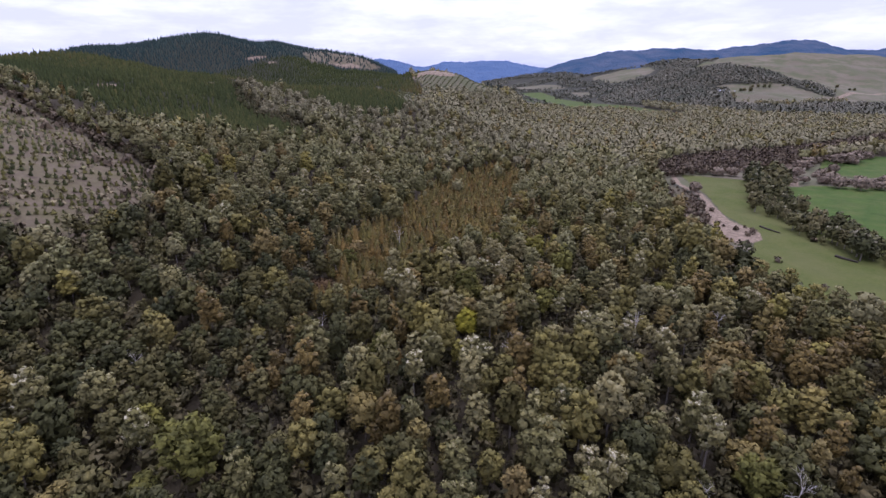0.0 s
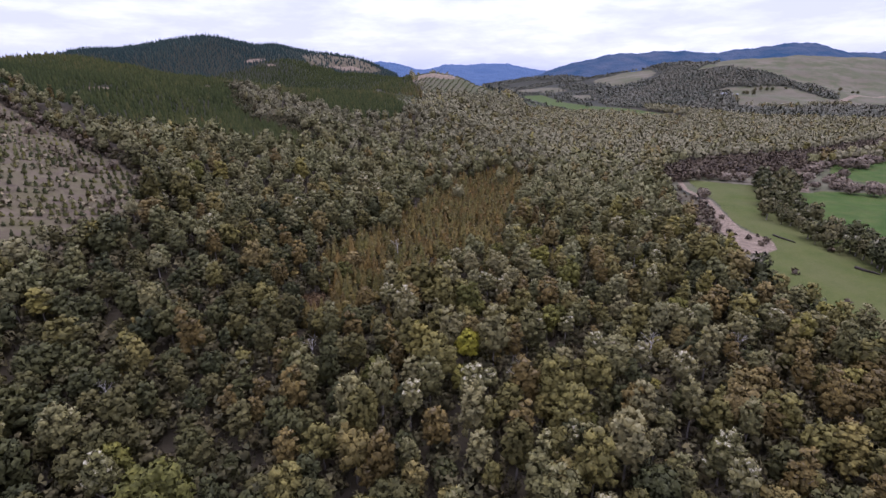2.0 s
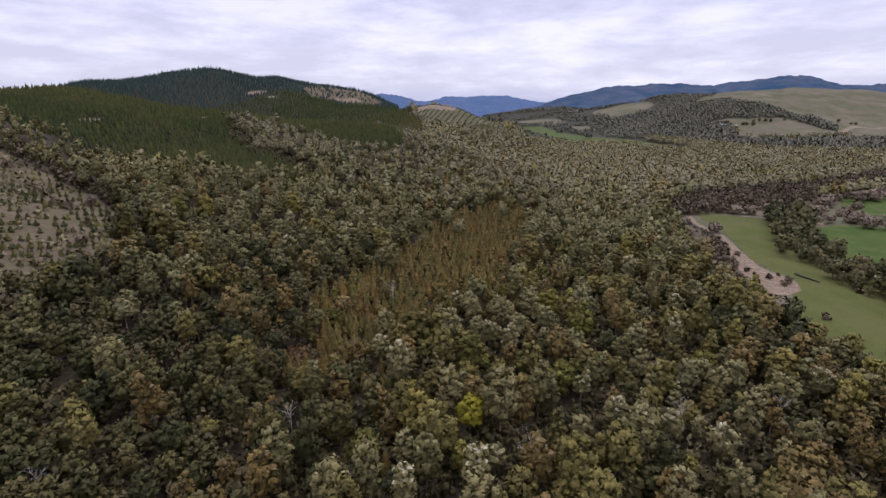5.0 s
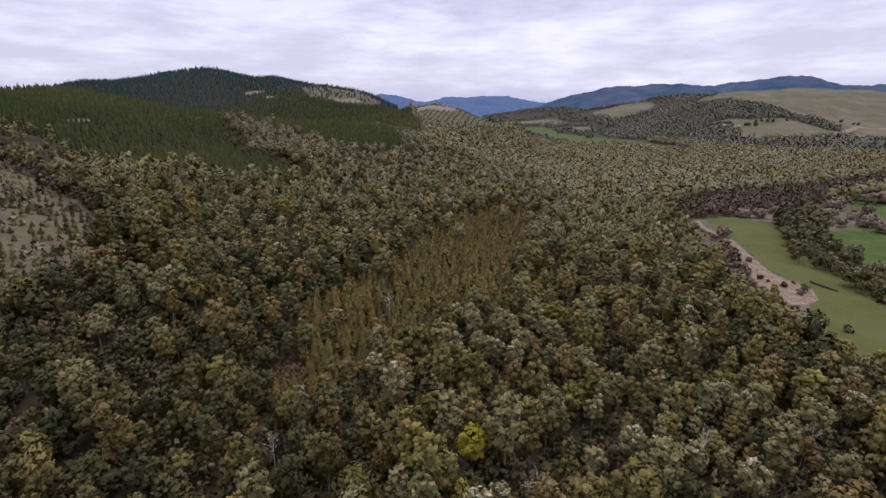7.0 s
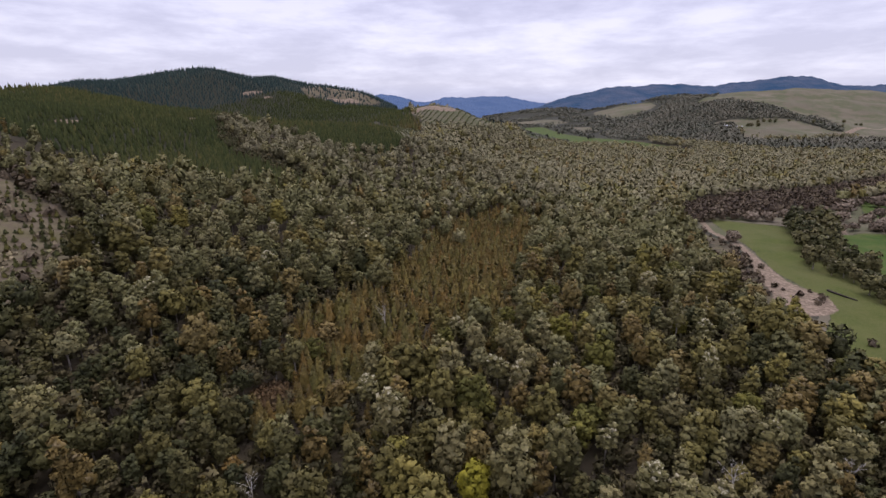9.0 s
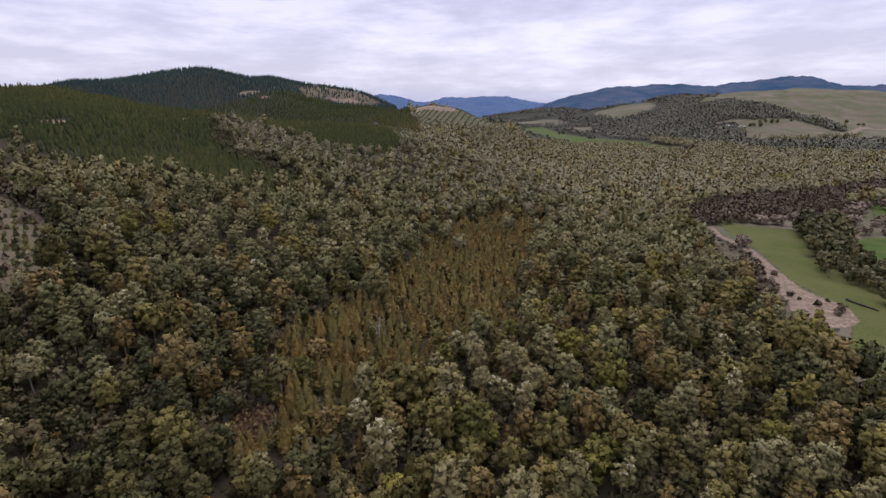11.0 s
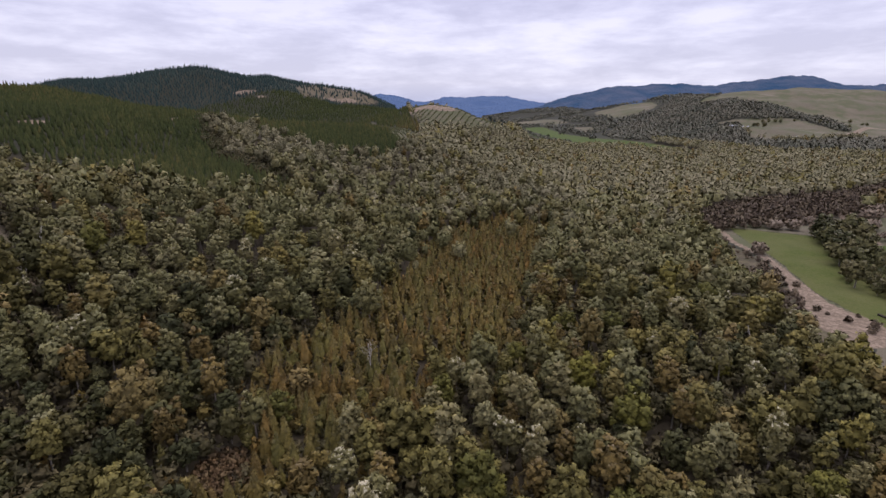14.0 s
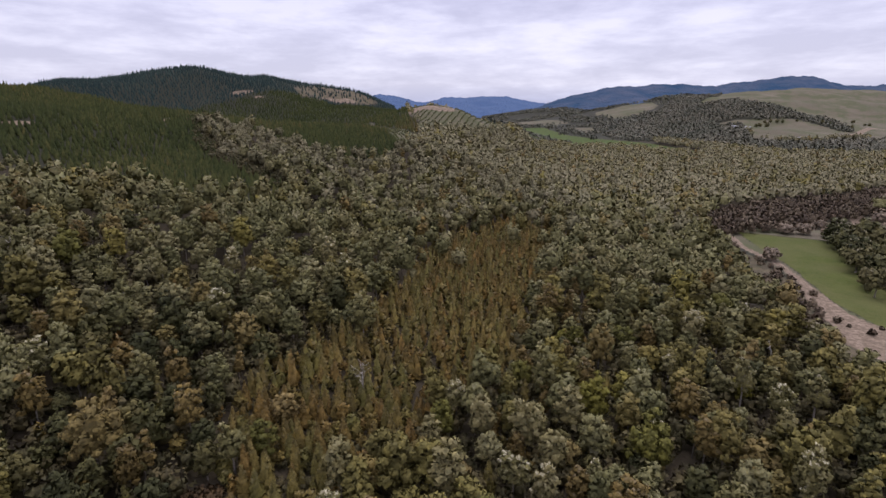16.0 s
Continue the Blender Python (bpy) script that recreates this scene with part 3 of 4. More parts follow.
def spire_crown(rng, width, tall, base, count, size, pale=0.0, sides=6):
    """A narrow pointed crown with ragged sides."""
    shape = Shape()
    ring = np.array([(math.cos(a), math.sin(a)) for a in np.linspace(0, math.tau, sides, endpoint=False)])
    levels = np.array([0.0, 0.18, 0.5, 0.8, 1.0]) if sides > 4 else np.array([0.0, 0.25, 1.0])
    radii = width / 2 * (np.array([0.55, 0.85, 0.56, 0.26, 0.03]) if sides > 4 else np.array([0.7, 0.95, 0.05]))
    v = np.concatenate([np.c_[ring * r * rng.uniform(0.8, 1.1, (sides, 1)), np.full(sides, base + tall * k)] for k, r in zip(levels, radii)])
    q = [(j * sides + i, j * sides + (i + 1) % sides, (j + 1) * sides + (i + 1) % sides, (j + 1) * sides + i) for j in range(len(levels) - 1) for i in range(sides)]
    shape.add(v, q, unit(v * (1, 1, 0) + (0, 0, 0.35 * width)), 0.0)
    if count:
        k = rng.uniform(0, 1, count) ** 1.25
        a = rng.uniform(0, math.tau, count)
        r = width / 2 * np.interp(k, levels, radii / width * 2) * rng.uniform(0.8, 1.25, count)
        way = unit(np.c_[np.cos(a), np.sin(a), np.full(count, 0.5)])
        at = np.c_[r * np.cos(a), r * np.sin(a), base + tall * k]
        face = unit(way + rng.normal(size=(count, 3)) * 0.5)
        side = unit(np.cross(face, rng.normal(size=(count, 3)) * 0.7 + (0, 0, 1)))
        other = np.cross(side, face)
        other = other * np.sign(other[:, 2:3] + 1e-6)
        s = size * rng.uniform(0.6, 1.4, count)[:, None]
        corner = [at + s * (side * (p + rng.normal(0, 0.2, (count, 1))) + other * (o + rng.normal(0, 0.25, (count, 1)))) * 0.8 for p, o in ((-0.75, -0.6), (0.75, -0.6), (0.0, 1.0))]
        facing = np.sum(np.cross(corner[1] - corner[0], corner[2] - corner[0]) * way, 1) < 0
        corner[0][facing], corner[1][facing] = corner[1][facing].copy(), corner[0][facing].copy()
        shape.add(np.stack(corner, 1).reshape(-1, 3), np.arange(count * 3).reshape(-1, 3), np.repeat(unit(way + face * 0.7), 3, 0), np.repeat(pale * (k > 0.6) * rng.uniform(0, 1, count), 3))
    return shape.arrays()


def stem(rng, shape, a, b, ra, rb, sides=5):
    """A tapered round piece of wood from a to b."""
    a, b = np.asarray(a, float), np.asarray(b, float)
    way = unit(b - a)
    side = unit(np.cross(way, (0.3, 0.8, 0.1)))
    other = np.cross(way, side)
    ang = np.linspace(0, math.tau, sides, endpoint=False)
    ring = np.cos(ang)[:, None] * side + np.sin(ang)[:, None] * other
    v = np.concatenate([a + ring * ra, b + ring * rb])
    q = [(i, (i + 1) % sides, sides + (i + 1) % sides, sides + i) for i in range(sides)]
    shape.add(v, q, np.concatenate([ring, ring]), 0.0)


def trunk_shape(rng, tall, radius, limbs, reach):
    """A leaning, tapered trunk with limbs that carry the crown."""
    shape = Shape()
    bend = rng.normal(0, 0.25, 2)
    p = [(0, 0, -0.4), (bend[0] * 0.4, bend[1] * 0.4, tall * 0.5), (bend[0], bend[1], tall)]
    stem(rng, shape, p[0], p[1], radius, radius * 0.75, 6)
    stem(rng, shape, p[1], p[2], radius * 0.75, radius * 0.35, 6)
    for i in range(limbs):
        a, k = i * 2.4 + rng.uniform(-0.4, 0.4), rng.uniform(0.5, 0.85)
        start = np.array(p[1]) + (np.array(p[2]) - p[1]) * (k - 0.5) * 2
        stem(rng, shape, start, start + (math.cos(a) * reach, math.sin(a) * reach, tall * 0.25 + reach * 0.4), radius * 0.4, radius * 0.12, 4)
    return shape.arrays()


def branch(rng, shape, at, way, length, radius, depth):
    """Bare wood that forks."""
    end = np.asarray(at) + unit(np.asarray(way)) * length
    stem(rng, shape, at, end, radius, radius * 0.6, 5 if depth > 1 else 3)
    if depth:
        for _ in range(rng.integers(2, 5)):
            turn = unit(unit(np.asarray(way)) + rng.normal(0, 0.55, 3) + (0, 0, 0.12))
            branch(rng, shape, np.asarray(at) + (end - at) * rng.uniform(0.55, 1.0), turn, length * rng.uniform(0.45, 0.75), radius * 0.55, depth - 1)


def mesh_of(name, arrays, material):
    v, q, n, tone = arrays
    mesh = bpy.data.meshes.new(name)
    fill(mesh, v, q)
    float_layer(mesh, "tone", tone)
    mesh.materials.append(material)
    mesh.shade_smooth()
    soft_normals(mesh, n)
    return mesh


def soft_normals(mesh, n):
    """Leaf sprays take the shading of the lobe that they sit on."""
    mesh.normals_split_custom_set_from_vertices(np.asarray(n, np.float32))


def thing(name, label, category, group):
    return tagged(new(name), label, category, group)


def part(name, mesh, parent, label=""):
    ob = new(name, mesh)
    ob.parent = parent
    return tagged(ob, label) if label else ob


def stand(name, places, models, label, category, group):
    """Single trees, each with its own trunk and crown: places are rows of x, y, z, scale, turn, model; models pairs of trunk and crown meshes."""
    first = {}
    for x, y, z, s, turn, model in places:
        model = int(model)
        m = Matrix.Translation((x, y, z)) @ Matrix.Rotation(turn, 4, "Z") @ Matrix.Diagonal((s, s, s * (0.74 + 0.34 * ((x * 7.3) % 1)), 1))
        if model in first:
            copy_thing(first[model], m @ Matrix.Diagonal((*(1 / c for c in first[model].scale), 1)))
            continue
        ob = thing(name, label, category, group)
        for piece, mesh in zip(("trunk", "crown"), models[model]):
            if mesh:
                part(piece, mesh, ob)
        ob.matrix_basis = m
        first[model] = ob


def mass(name, sets, material, label, category):
    """Trees past counting, joined: sets are pairs of places (x, y, z, scale, turn, tint) and a shape."""
    vs, qs, ns, tints, tones, count = [], [], [], [], [], 0
    for places, (v, q, n, tone) in sets:
        if not len(places):
            continue
        x, y, z, s, turn, tint = np.asarray(places, float).T
        c, sn = np.cos(turn), np.sin(turn)
        px = (v[None, :, 0] * c[:, None] - v[None, :, 1] * sn[:, None]) * s[:, None] + x[:, None]
        py = (v[None, :, 0] * sn[:, None] + v[None, :, 1] * c[:, None]) * s[:, None] + y[:, None]
        pz = v[None, :, 2] * s[:, None] + z[:, None]
        vs.append(np.stack([px, py, pz], -1).reshape(-1, 3))
        qs.append(np.where(q[None] < 0, -1, q[None] + np.arange(len(x))[:, None, None] * len(v) + count).reshape(-1, 4))
        ns.append(np.stack([n[None, :, 0] * c[:, None] - n[None, :, 1] * sn[:, None], n[None, :, 0] * sn[:, None] + n[None, :, 1] * c[:, None], np.broadcast_to(n[None, :, 2], px.shape)], -1).reshape(-1, 3))
        tints.append(np.repeat(tint, len(v))), tones.append(np.tile(tone, len(x)))
        count += len(v) * len(x)
    if not vs:
        return
    mesh = bpy.data.meshes.new(name)
    fill(mesh, np.concatenate(vs), np.concatenate(qs))
    float_layer(mesh, "tint", np.concatenate(tints))
    float_layer(mesh, "tone", np.concatenate(tones))
    mesh.materials.append(material)
    mesh.shade_smooth()
    soft_normals(mesh, np.concatenate(ns))
    return tagged(new(name, mesh), label, category, kind="stuff")


# ======================= where trees stand =======================
rng = np.random.default_rng(11)


def scatter(x0, x1, y0, y1, gap, jitter=0.42, turn=0.0):
    """Points of an uneven grid over a stretch of the plan."""
    cx, cy, w, h = (x0 + x1) / 2, (y0 + y1) / 2, x1 - x0, y1 - y0
    r = math.hypot(w, h) / 2 if turn else None
    xs = np.arange(-r, r, gap) if turn else np.arange(x0, x1, gap) - cx
    ys = np.arange(-r, r, gap) if turn else np.arange(y0, y1, gap) - cy
    gx, gy = np.meshgrid(xs, ys)
    gx = gx + (np.arange(len(ys)) % 2 * gap / 2)[:, None]
    gx, gy = gx.ravel() + rng.uniform(-jitter, jitter, gx.size) * gap, gy.ravel() + rng.uniform(-jitter, jitter, gy.size) * gap
    c, s = math.cos(turn), math.sin(turn)
    x, y = cx + gx * c - gy * s, cy + gx * s + gy * c
    ok = (x > x0) & (x < x1) & (y > y0) & (y < y1)
    return x[ok], y[ok]


def fan(x, y, slack=35.0):
    """The stretch of country ahead of the flight line, with a margin."""
    return np.abs(x) < slack + 1.0 * np.maximum(y, 0)


def bare(x, y):
    """Where no native forest stands."""
    b = np.zeros(x.shape, bool)
    for poly in (CLEARED, PINES, SPUR, ROWS_TWO, WILLOWS, FAR_FIELD, TAN_FIELD, LOW_PADDOCK, EAST_FLAT):
        b |= inside(poly, x, y)
    b &= ~bush_gap(x, y)
    return b | bronze(x, y)


def bush_gap(x, y):
    """The tongue of native bush that runs up between the pines, with a ragged rim."""
    return inside(BUSH_GAP, x, y, 12.0) + 0.22 * ripple(x, y, 11.0, 2.0) + 0.12 * ripple(x, y, 4.0, 1.0) > 0.5


def bronze(x, y):
    """The stand of bronze conifers, with a ragged rim and a few other trees within."""
    w = inside(CONIFERS, x, y, 9.0) + 0.25 * ripple(x, y, 9.0, 4.0)
    return w > 0.55


def hollow(x, y):
    """A small opening of russet ferns beside the bronze conifers."""
    return ((x + 31.5) / 3.4) ** 2 + ((y - 124) / 5.0) ** 2 < 1 + 0.3 * ripple(x, y, 1.6, 2.0)


def path_gap(x, y):
    """Metres, in plan, from the flight line to what lies well ahead of it; what lies abeam or behind counts as far."""
    abeam = y - np.maximum(42.0, np.abs(x) / 0.94)
    return np.hypot(x, y - np.clip(abeam, 0, 68)) + np.where(abeam < -14, 500.0, 0.0)


KINDS = {
    # share, stops, pale colour, crown width, crown height, base, lobes
    "broadleaf_tree": (0.38, BROAD, None, 5.3, 8.2, 3.2, 12, "olive-green broadleaf tree with a lumpy crown in the forest"),
    "grey_leaved_tree": (0.20, PALE, SILVER, 4.8, 8.8, 3.4, 12, "grey-green evergreen tree with pale young sprays in the forest"),
    "dark_evergreen_tree": (0.19, DARK, None, 4.9, 7.0, 2.0, 10, "dark green evergreen tree low among the canopy"),
    "russet_tree": (0.15, RUSS, (0.145, 0.112, 0.062), 4.3, 8.0, 3.2, 10, "brownish olive tree with thin foliage in the forest"),
    "silver_topped_tree": (0.05, PALE, (0.36, 0.32, 0.205), 4.8, 6.8, 5.0, 9, "tree with silvery bleached sprays above the canopy"),
    "kanuka_tree": (0.0, KANUKA_HAZED, (0.170, 0.158, 0.076), 5.6, 6.6, 3.8, 9, "pale grey-olive small-leaved tree in the forest"),
    "valley_tree": (0.0, VALLEY_HAZED, (0.190, 0.174, 0.102), 5.6, 6.0, 3.8, 9, "pale haze-tinted grey-olive evergreen tree of the valley forest"),
    "lime_leaved_tree": (0.03, LIME, None, 5.8, 6.4, 3.2, 9, "fresh green leafy tree in the forest"),
    "yellow_leaved_tree": (0.0, YELLOW, None, 5.4, 5.6, 3.6, 9, "bright yellow-green leafy tree standing out in the forest"),
}
names = list(KINDS)
shares = np.cumsum([KINDS[k][0] for k in names])


def pick_kind(x, y):
    """Kinds in loose drifts, more haze-tinted grey ones with distance and up the western slope."""
    drift = 0.16 * ripple(x, y, 17.0, 0.7) + 0.08 * ripple(x, y, 55.0, 3.1)
    kind = np.minimum(np.searchsorted(shares, np.clip(rng.uniform(0, 1, len(x)) + drift * 0.6, 0, 0.9999), side="right"), len(names) - 1)
    west = np.where(y < 130, 0.72, 0.50) * np.clip((-x - 4) / 25, 0, 1) * (y < 190)
    kind = np.where(rng.uniform(0, 1, len(x)) < west, names.index("dark_evergreen_tree"), kind)
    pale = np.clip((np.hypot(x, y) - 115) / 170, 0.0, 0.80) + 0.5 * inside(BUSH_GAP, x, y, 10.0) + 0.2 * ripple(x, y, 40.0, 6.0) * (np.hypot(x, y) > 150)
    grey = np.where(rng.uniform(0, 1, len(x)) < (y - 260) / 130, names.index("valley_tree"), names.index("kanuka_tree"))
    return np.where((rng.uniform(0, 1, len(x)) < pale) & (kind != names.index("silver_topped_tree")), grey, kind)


# marked trees: the yellow-green one and a few silver ones that stand out
MARKED = [(x, y, "grey_leaved_tree", s) for x, y, s in ((34, 112, 1.2), (4, 127, 1.25), (-61, 104, 1.1), (-29, 133, 1.0), (-14, 77, 1.0), (15, 56, 1.1), (34, 90, 1.15), (20, 144, 1.0), (-15, 177, 1.1), (-63, 108, 1.0))]
MARKED += [(x, y, "silver_topped_tree", s) for x, y, s in ((10, 88, 0.95), (42, 95, 0.9), (-65, 67, 1.0), (-45, 61, 1.05), (75, 149, 1.0), (-65, 143, 0.9), (14, 130, 0.9), (63, 153, 1.0), (-7, 110, 1.0), (-12, 122, 0.8), (30, 109, 0.9), (37, 96, 0.85), (6, 80, 1.0), (48, 90, 0.9), (3, 122, 0.8), (68, 149, 0.9))]
MARKED += [(x, y, "lime_leaved_tree", s) for x, y, s in ((-35, 57, 1.3), (-84, 180, 1.2), (32, 149, 1.1), (-26, 137, 0.9), (3, 143, 0.9), (-11, 89, 0.9), (61, 120, 0.9))]
MARKED += [(6.7, 97, "yellow_leaved_tree", 1.05)]
DEAD = [(16, 89), (45, 98), (0, 92), (0, 77), (36, 50), (-12, 154), (81, 171), (22, 86), (49, 51), (-25, 96), (-90, 168), (-94, 176), (-86, 160)]

nx, ny = scatter(-330, 330, 28, 320, 5.1, 0.48)
ok = fan(nx, ny) & ~hollow(nx, ny) & (~bare(nx, ny) | (bronze(nx, ny) & (rng.uniform(0, 1, len(nx)) < 0.05)))
for mx, my, _, _ in MARKED:
    ok &= np.hypot(nx - mx, ny - my) > 3.9
nx, ny = nx[ok], ny[ok]
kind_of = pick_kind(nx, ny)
size_of = (0.68 + 0.60 * rng.beta(1.5, 1.7, len(nx))) * (1 + 0.10 * ripple(nx, ny, 30.0, 5.0)) * np.where((nx < -135) & (ny > 190), 0.62, 1.0)
nx, ny = np.r_[nx, [m[0] for m in MARKED]], np.r_[ny, [m[1] for m in MARKED]]
kind_of = np.r_[kind_of, [names.index(m[2]) for m in MARKED]]
size_of = np.r_[size_of, [m[3] * 1.12 for m in MARKED]]
nz = height(nx, ny)
turn_of = rng.uniform(0, math.tau, len(nx))
gap_of = path_gap(nx, ny)
fx, fy = scatter(-420, 760, 320, 960, 6.0)
ok = fan(fx, fy) & ~bare(fx, fy) & ~(inside(BUSH_HILL, fx, fy) & (fy > 600))
fx, fy = fx[ok], fy[ok]
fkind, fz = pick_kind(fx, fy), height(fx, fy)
bx, by = scatter(-140, 140, -120, 28, 4.9, 0.46)
ok = (np.abs(bx) > 62) | (by < -55)
zx, zy = bx[~ok], by[~ok]
bx, by = bx[ok], by[ok]
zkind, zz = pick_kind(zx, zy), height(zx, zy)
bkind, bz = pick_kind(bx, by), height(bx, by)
hx, hy = scatter(380, 1300, 600, 1960, 7.4)
ok = inside(BUSH_HILL, hx, hy)
hx, hy = hx[ok], hy[ok]
hazed_far_leaf = leaf_mat("hill_bush_leaves", FAR_BUSH_HAZED, None, joined=True)
sets = []
which = rng.integers(0, 4, len(hx))
for j in range(4):
    k = which == j
    sets.append((np.c_[hx[k], hy[k], height(hx[k], hy[k]) - 1.0, rng.uniform(0.8, 1.35, k.sum()), rng.uniform(0, 6.28, k.sum()), np.clip(rng.normal(0.5, 0.22, k.sum()) + 0.38 * ripple(hx[k], hy[k], 70.0, 2.0), 0, 1)], upright(broad_crown(rng, 7.2, 7.0, 0.5, 3, 16, 2.0, 0.0))))
mass("hill_bush", sets, hazed_far_leaf, "haze-tinted grey-green native bush massed on the far hill", "forest")

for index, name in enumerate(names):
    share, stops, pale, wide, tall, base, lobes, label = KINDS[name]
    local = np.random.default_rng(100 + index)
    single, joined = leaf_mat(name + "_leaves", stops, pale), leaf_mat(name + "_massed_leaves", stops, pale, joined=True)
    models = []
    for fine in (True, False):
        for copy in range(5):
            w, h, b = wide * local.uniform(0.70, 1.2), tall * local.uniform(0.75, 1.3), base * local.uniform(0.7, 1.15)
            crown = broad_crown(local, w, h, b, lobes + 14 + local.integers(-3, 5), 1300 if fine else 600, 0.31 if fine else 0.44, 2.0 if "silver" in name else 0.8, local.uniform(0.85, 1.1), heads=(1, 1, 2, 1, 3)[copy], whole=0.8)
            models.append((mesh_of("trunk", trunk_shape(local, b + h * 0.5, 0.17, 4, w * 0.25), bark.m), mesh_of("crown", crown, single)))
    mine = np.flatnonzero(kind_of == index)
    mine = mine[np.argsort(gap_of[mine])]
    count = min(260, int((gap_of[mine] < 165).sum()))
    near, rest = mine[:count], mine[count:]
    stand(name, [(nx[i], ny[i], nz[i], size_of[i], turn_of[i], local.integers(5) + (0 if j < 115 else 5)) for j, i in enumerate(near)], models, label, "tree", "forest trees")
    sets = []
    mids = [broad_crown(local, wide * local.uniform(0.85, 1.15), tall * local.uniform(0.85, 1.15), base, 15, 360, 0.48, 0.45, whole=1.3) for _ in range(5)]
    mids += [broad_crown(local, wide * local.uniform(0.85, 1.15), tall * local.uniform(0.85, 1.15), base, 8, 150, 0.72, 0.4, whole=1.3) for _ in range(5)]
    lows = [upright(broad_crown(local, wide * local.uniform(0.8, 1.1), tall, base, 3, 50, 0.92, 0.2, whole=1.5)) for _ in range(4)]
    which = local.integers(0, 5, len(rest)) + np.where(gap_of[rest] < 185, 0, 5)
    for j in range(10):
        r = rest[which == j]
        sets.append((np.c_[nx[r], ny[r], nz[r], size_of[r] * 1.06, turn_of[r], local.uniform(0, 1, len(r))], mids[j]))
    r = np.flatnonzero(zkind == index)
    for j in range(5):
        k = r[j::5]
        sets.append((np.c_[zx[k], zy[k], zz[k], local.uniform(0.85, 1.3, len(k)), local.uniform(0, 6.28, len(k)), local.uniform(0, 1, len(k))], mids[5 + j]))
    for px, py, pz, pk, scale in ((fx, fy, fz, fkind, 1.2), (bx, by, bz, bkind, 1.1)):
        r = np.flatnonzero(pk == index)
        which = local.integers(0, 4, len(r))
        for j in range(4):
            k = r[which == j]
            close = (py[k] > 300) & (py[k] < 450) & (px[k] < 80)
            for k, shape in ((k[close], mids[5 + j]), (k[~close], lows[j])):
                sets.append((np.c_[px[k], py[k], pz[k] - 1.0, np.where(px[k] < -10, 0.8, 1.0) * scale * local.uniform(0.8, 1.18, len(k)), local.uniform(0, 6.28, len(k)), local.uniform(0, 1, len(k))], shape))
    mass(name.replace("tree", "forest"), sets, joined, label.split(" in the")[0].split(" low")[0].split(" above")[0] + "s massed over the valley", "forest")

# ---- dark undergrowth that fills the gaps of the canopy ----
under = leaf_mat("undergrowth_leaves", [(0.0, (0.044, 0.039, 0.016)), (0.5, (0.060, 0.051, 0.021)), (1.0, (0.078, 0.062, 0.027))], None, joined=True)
ux, uy = scatter(-190, 150, -56, 200, 3.5)
ok = (fan(ux, uy, 30.0) | ((uy < 30) & (np.abs(ux) < 70))) & (~bare(ux, uy) | bronze(ux, uy)) & ~hollow(ux, uy)
ux, uy = ux[ok], uy[ok]
ex, ey = scatter(-170, -55, 285, 440, 3.2)
ok = rng.uniform(0, 1, len(ex)) < along(BUSH_GAP[:5], ex, ey, 5.0)
ux, uy = np.r_[ux, ex[ok]], np.r_[uy, ey[ok]]
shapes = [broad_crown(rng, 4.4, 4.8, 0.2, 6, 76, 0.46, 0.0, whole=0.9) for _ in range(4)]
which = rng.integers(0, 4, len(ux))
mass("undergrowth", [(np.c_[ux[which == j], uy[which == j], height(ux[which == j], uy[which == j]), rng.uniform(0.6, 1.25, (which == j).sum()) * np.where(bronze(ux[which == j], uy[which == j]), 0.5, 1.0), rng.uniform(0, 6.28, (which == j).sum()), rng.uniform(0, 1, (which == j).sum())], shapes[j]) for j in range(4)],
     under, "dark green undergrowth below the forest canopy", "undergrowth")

# ---- russet ferns in the small hollow ----
fern = leaf_mat("russet_fern_fronds", [(0.0, (0.060, 0.038, 0.018)), (0.5, (0.092, 0.056, 0.025)), (1.0, (0.112, 0.078, 0.035))], None, joined=True)
qx, qy = scatter(-38, -25, 115, 133, 0.8)
ok = ((qx + 31.5) / 5.0) ** 2 + ((qy - 124) / 7.0) ** 2 < 1
qx, qy = qx[ok], qy[ok]
frond = broad_crown(rng, 1.3, 0.9, -0.1, 1, 26, 0.30, 0.0)
mass("ferns", [(np.c_[qx, qy, height(qx, qy), rng.uniform(0.7, 1.3, len(qx)), rng.uniform(0, 6.28, len(qx)), rng.uniform(0, 1, len(qx))], frond)], fern, "russet-brown dead ferns in a small hollow of the forest", "ferns")

# ---- dead standing trees ----
def dead_shape(tall):
    shape = Shape()
    top = np.array([rng.normal(0, 0.4), rng.normal(0, 0.4), tall])
    stem(rng, shape, (0, 0, -0.4), top * 0.6, 0.12, 0.09, 6)
    branch(rng, shape, top * 0.6, top, tall * 0.4, 0.085, 3)
    for _ in range(3):
        branch(rng, shape, top * rng.uniform(0.55, 0.9), rng.normal(0, 0.6, 3) + (0, 0, 1.1), tall * 0.22, 0.05, 2)
    return shape.arrays()


dead_models = [mesh_of("dead_tree", dead_shape(h), bone.m) for h in (9.5, 10.5, 8.5, 9.0)]
pick = rng.choice(np.flatnonzero((ny < 190) & (np.abs(nx) < 110)), 8, replace=False)
for n, (x, y) in enumerate(DEAD + [(nx[i] + 1.6, ny[i] + 1.2) for i in pick]):
    ob = tagged(new("dead_tree", dead_models[n % 4]), "bleached dead tree with bare forked branches in the forest", "dead tree", "dead trees")
    ob.matrix_basis = Matrix.Translation((x, y, float(height(x, y)))) @ Matrix.Rotation(n * 1.7, 4, "Z") @ Matrix.Scale(rng.uniform(0.52, 0.82), 4)

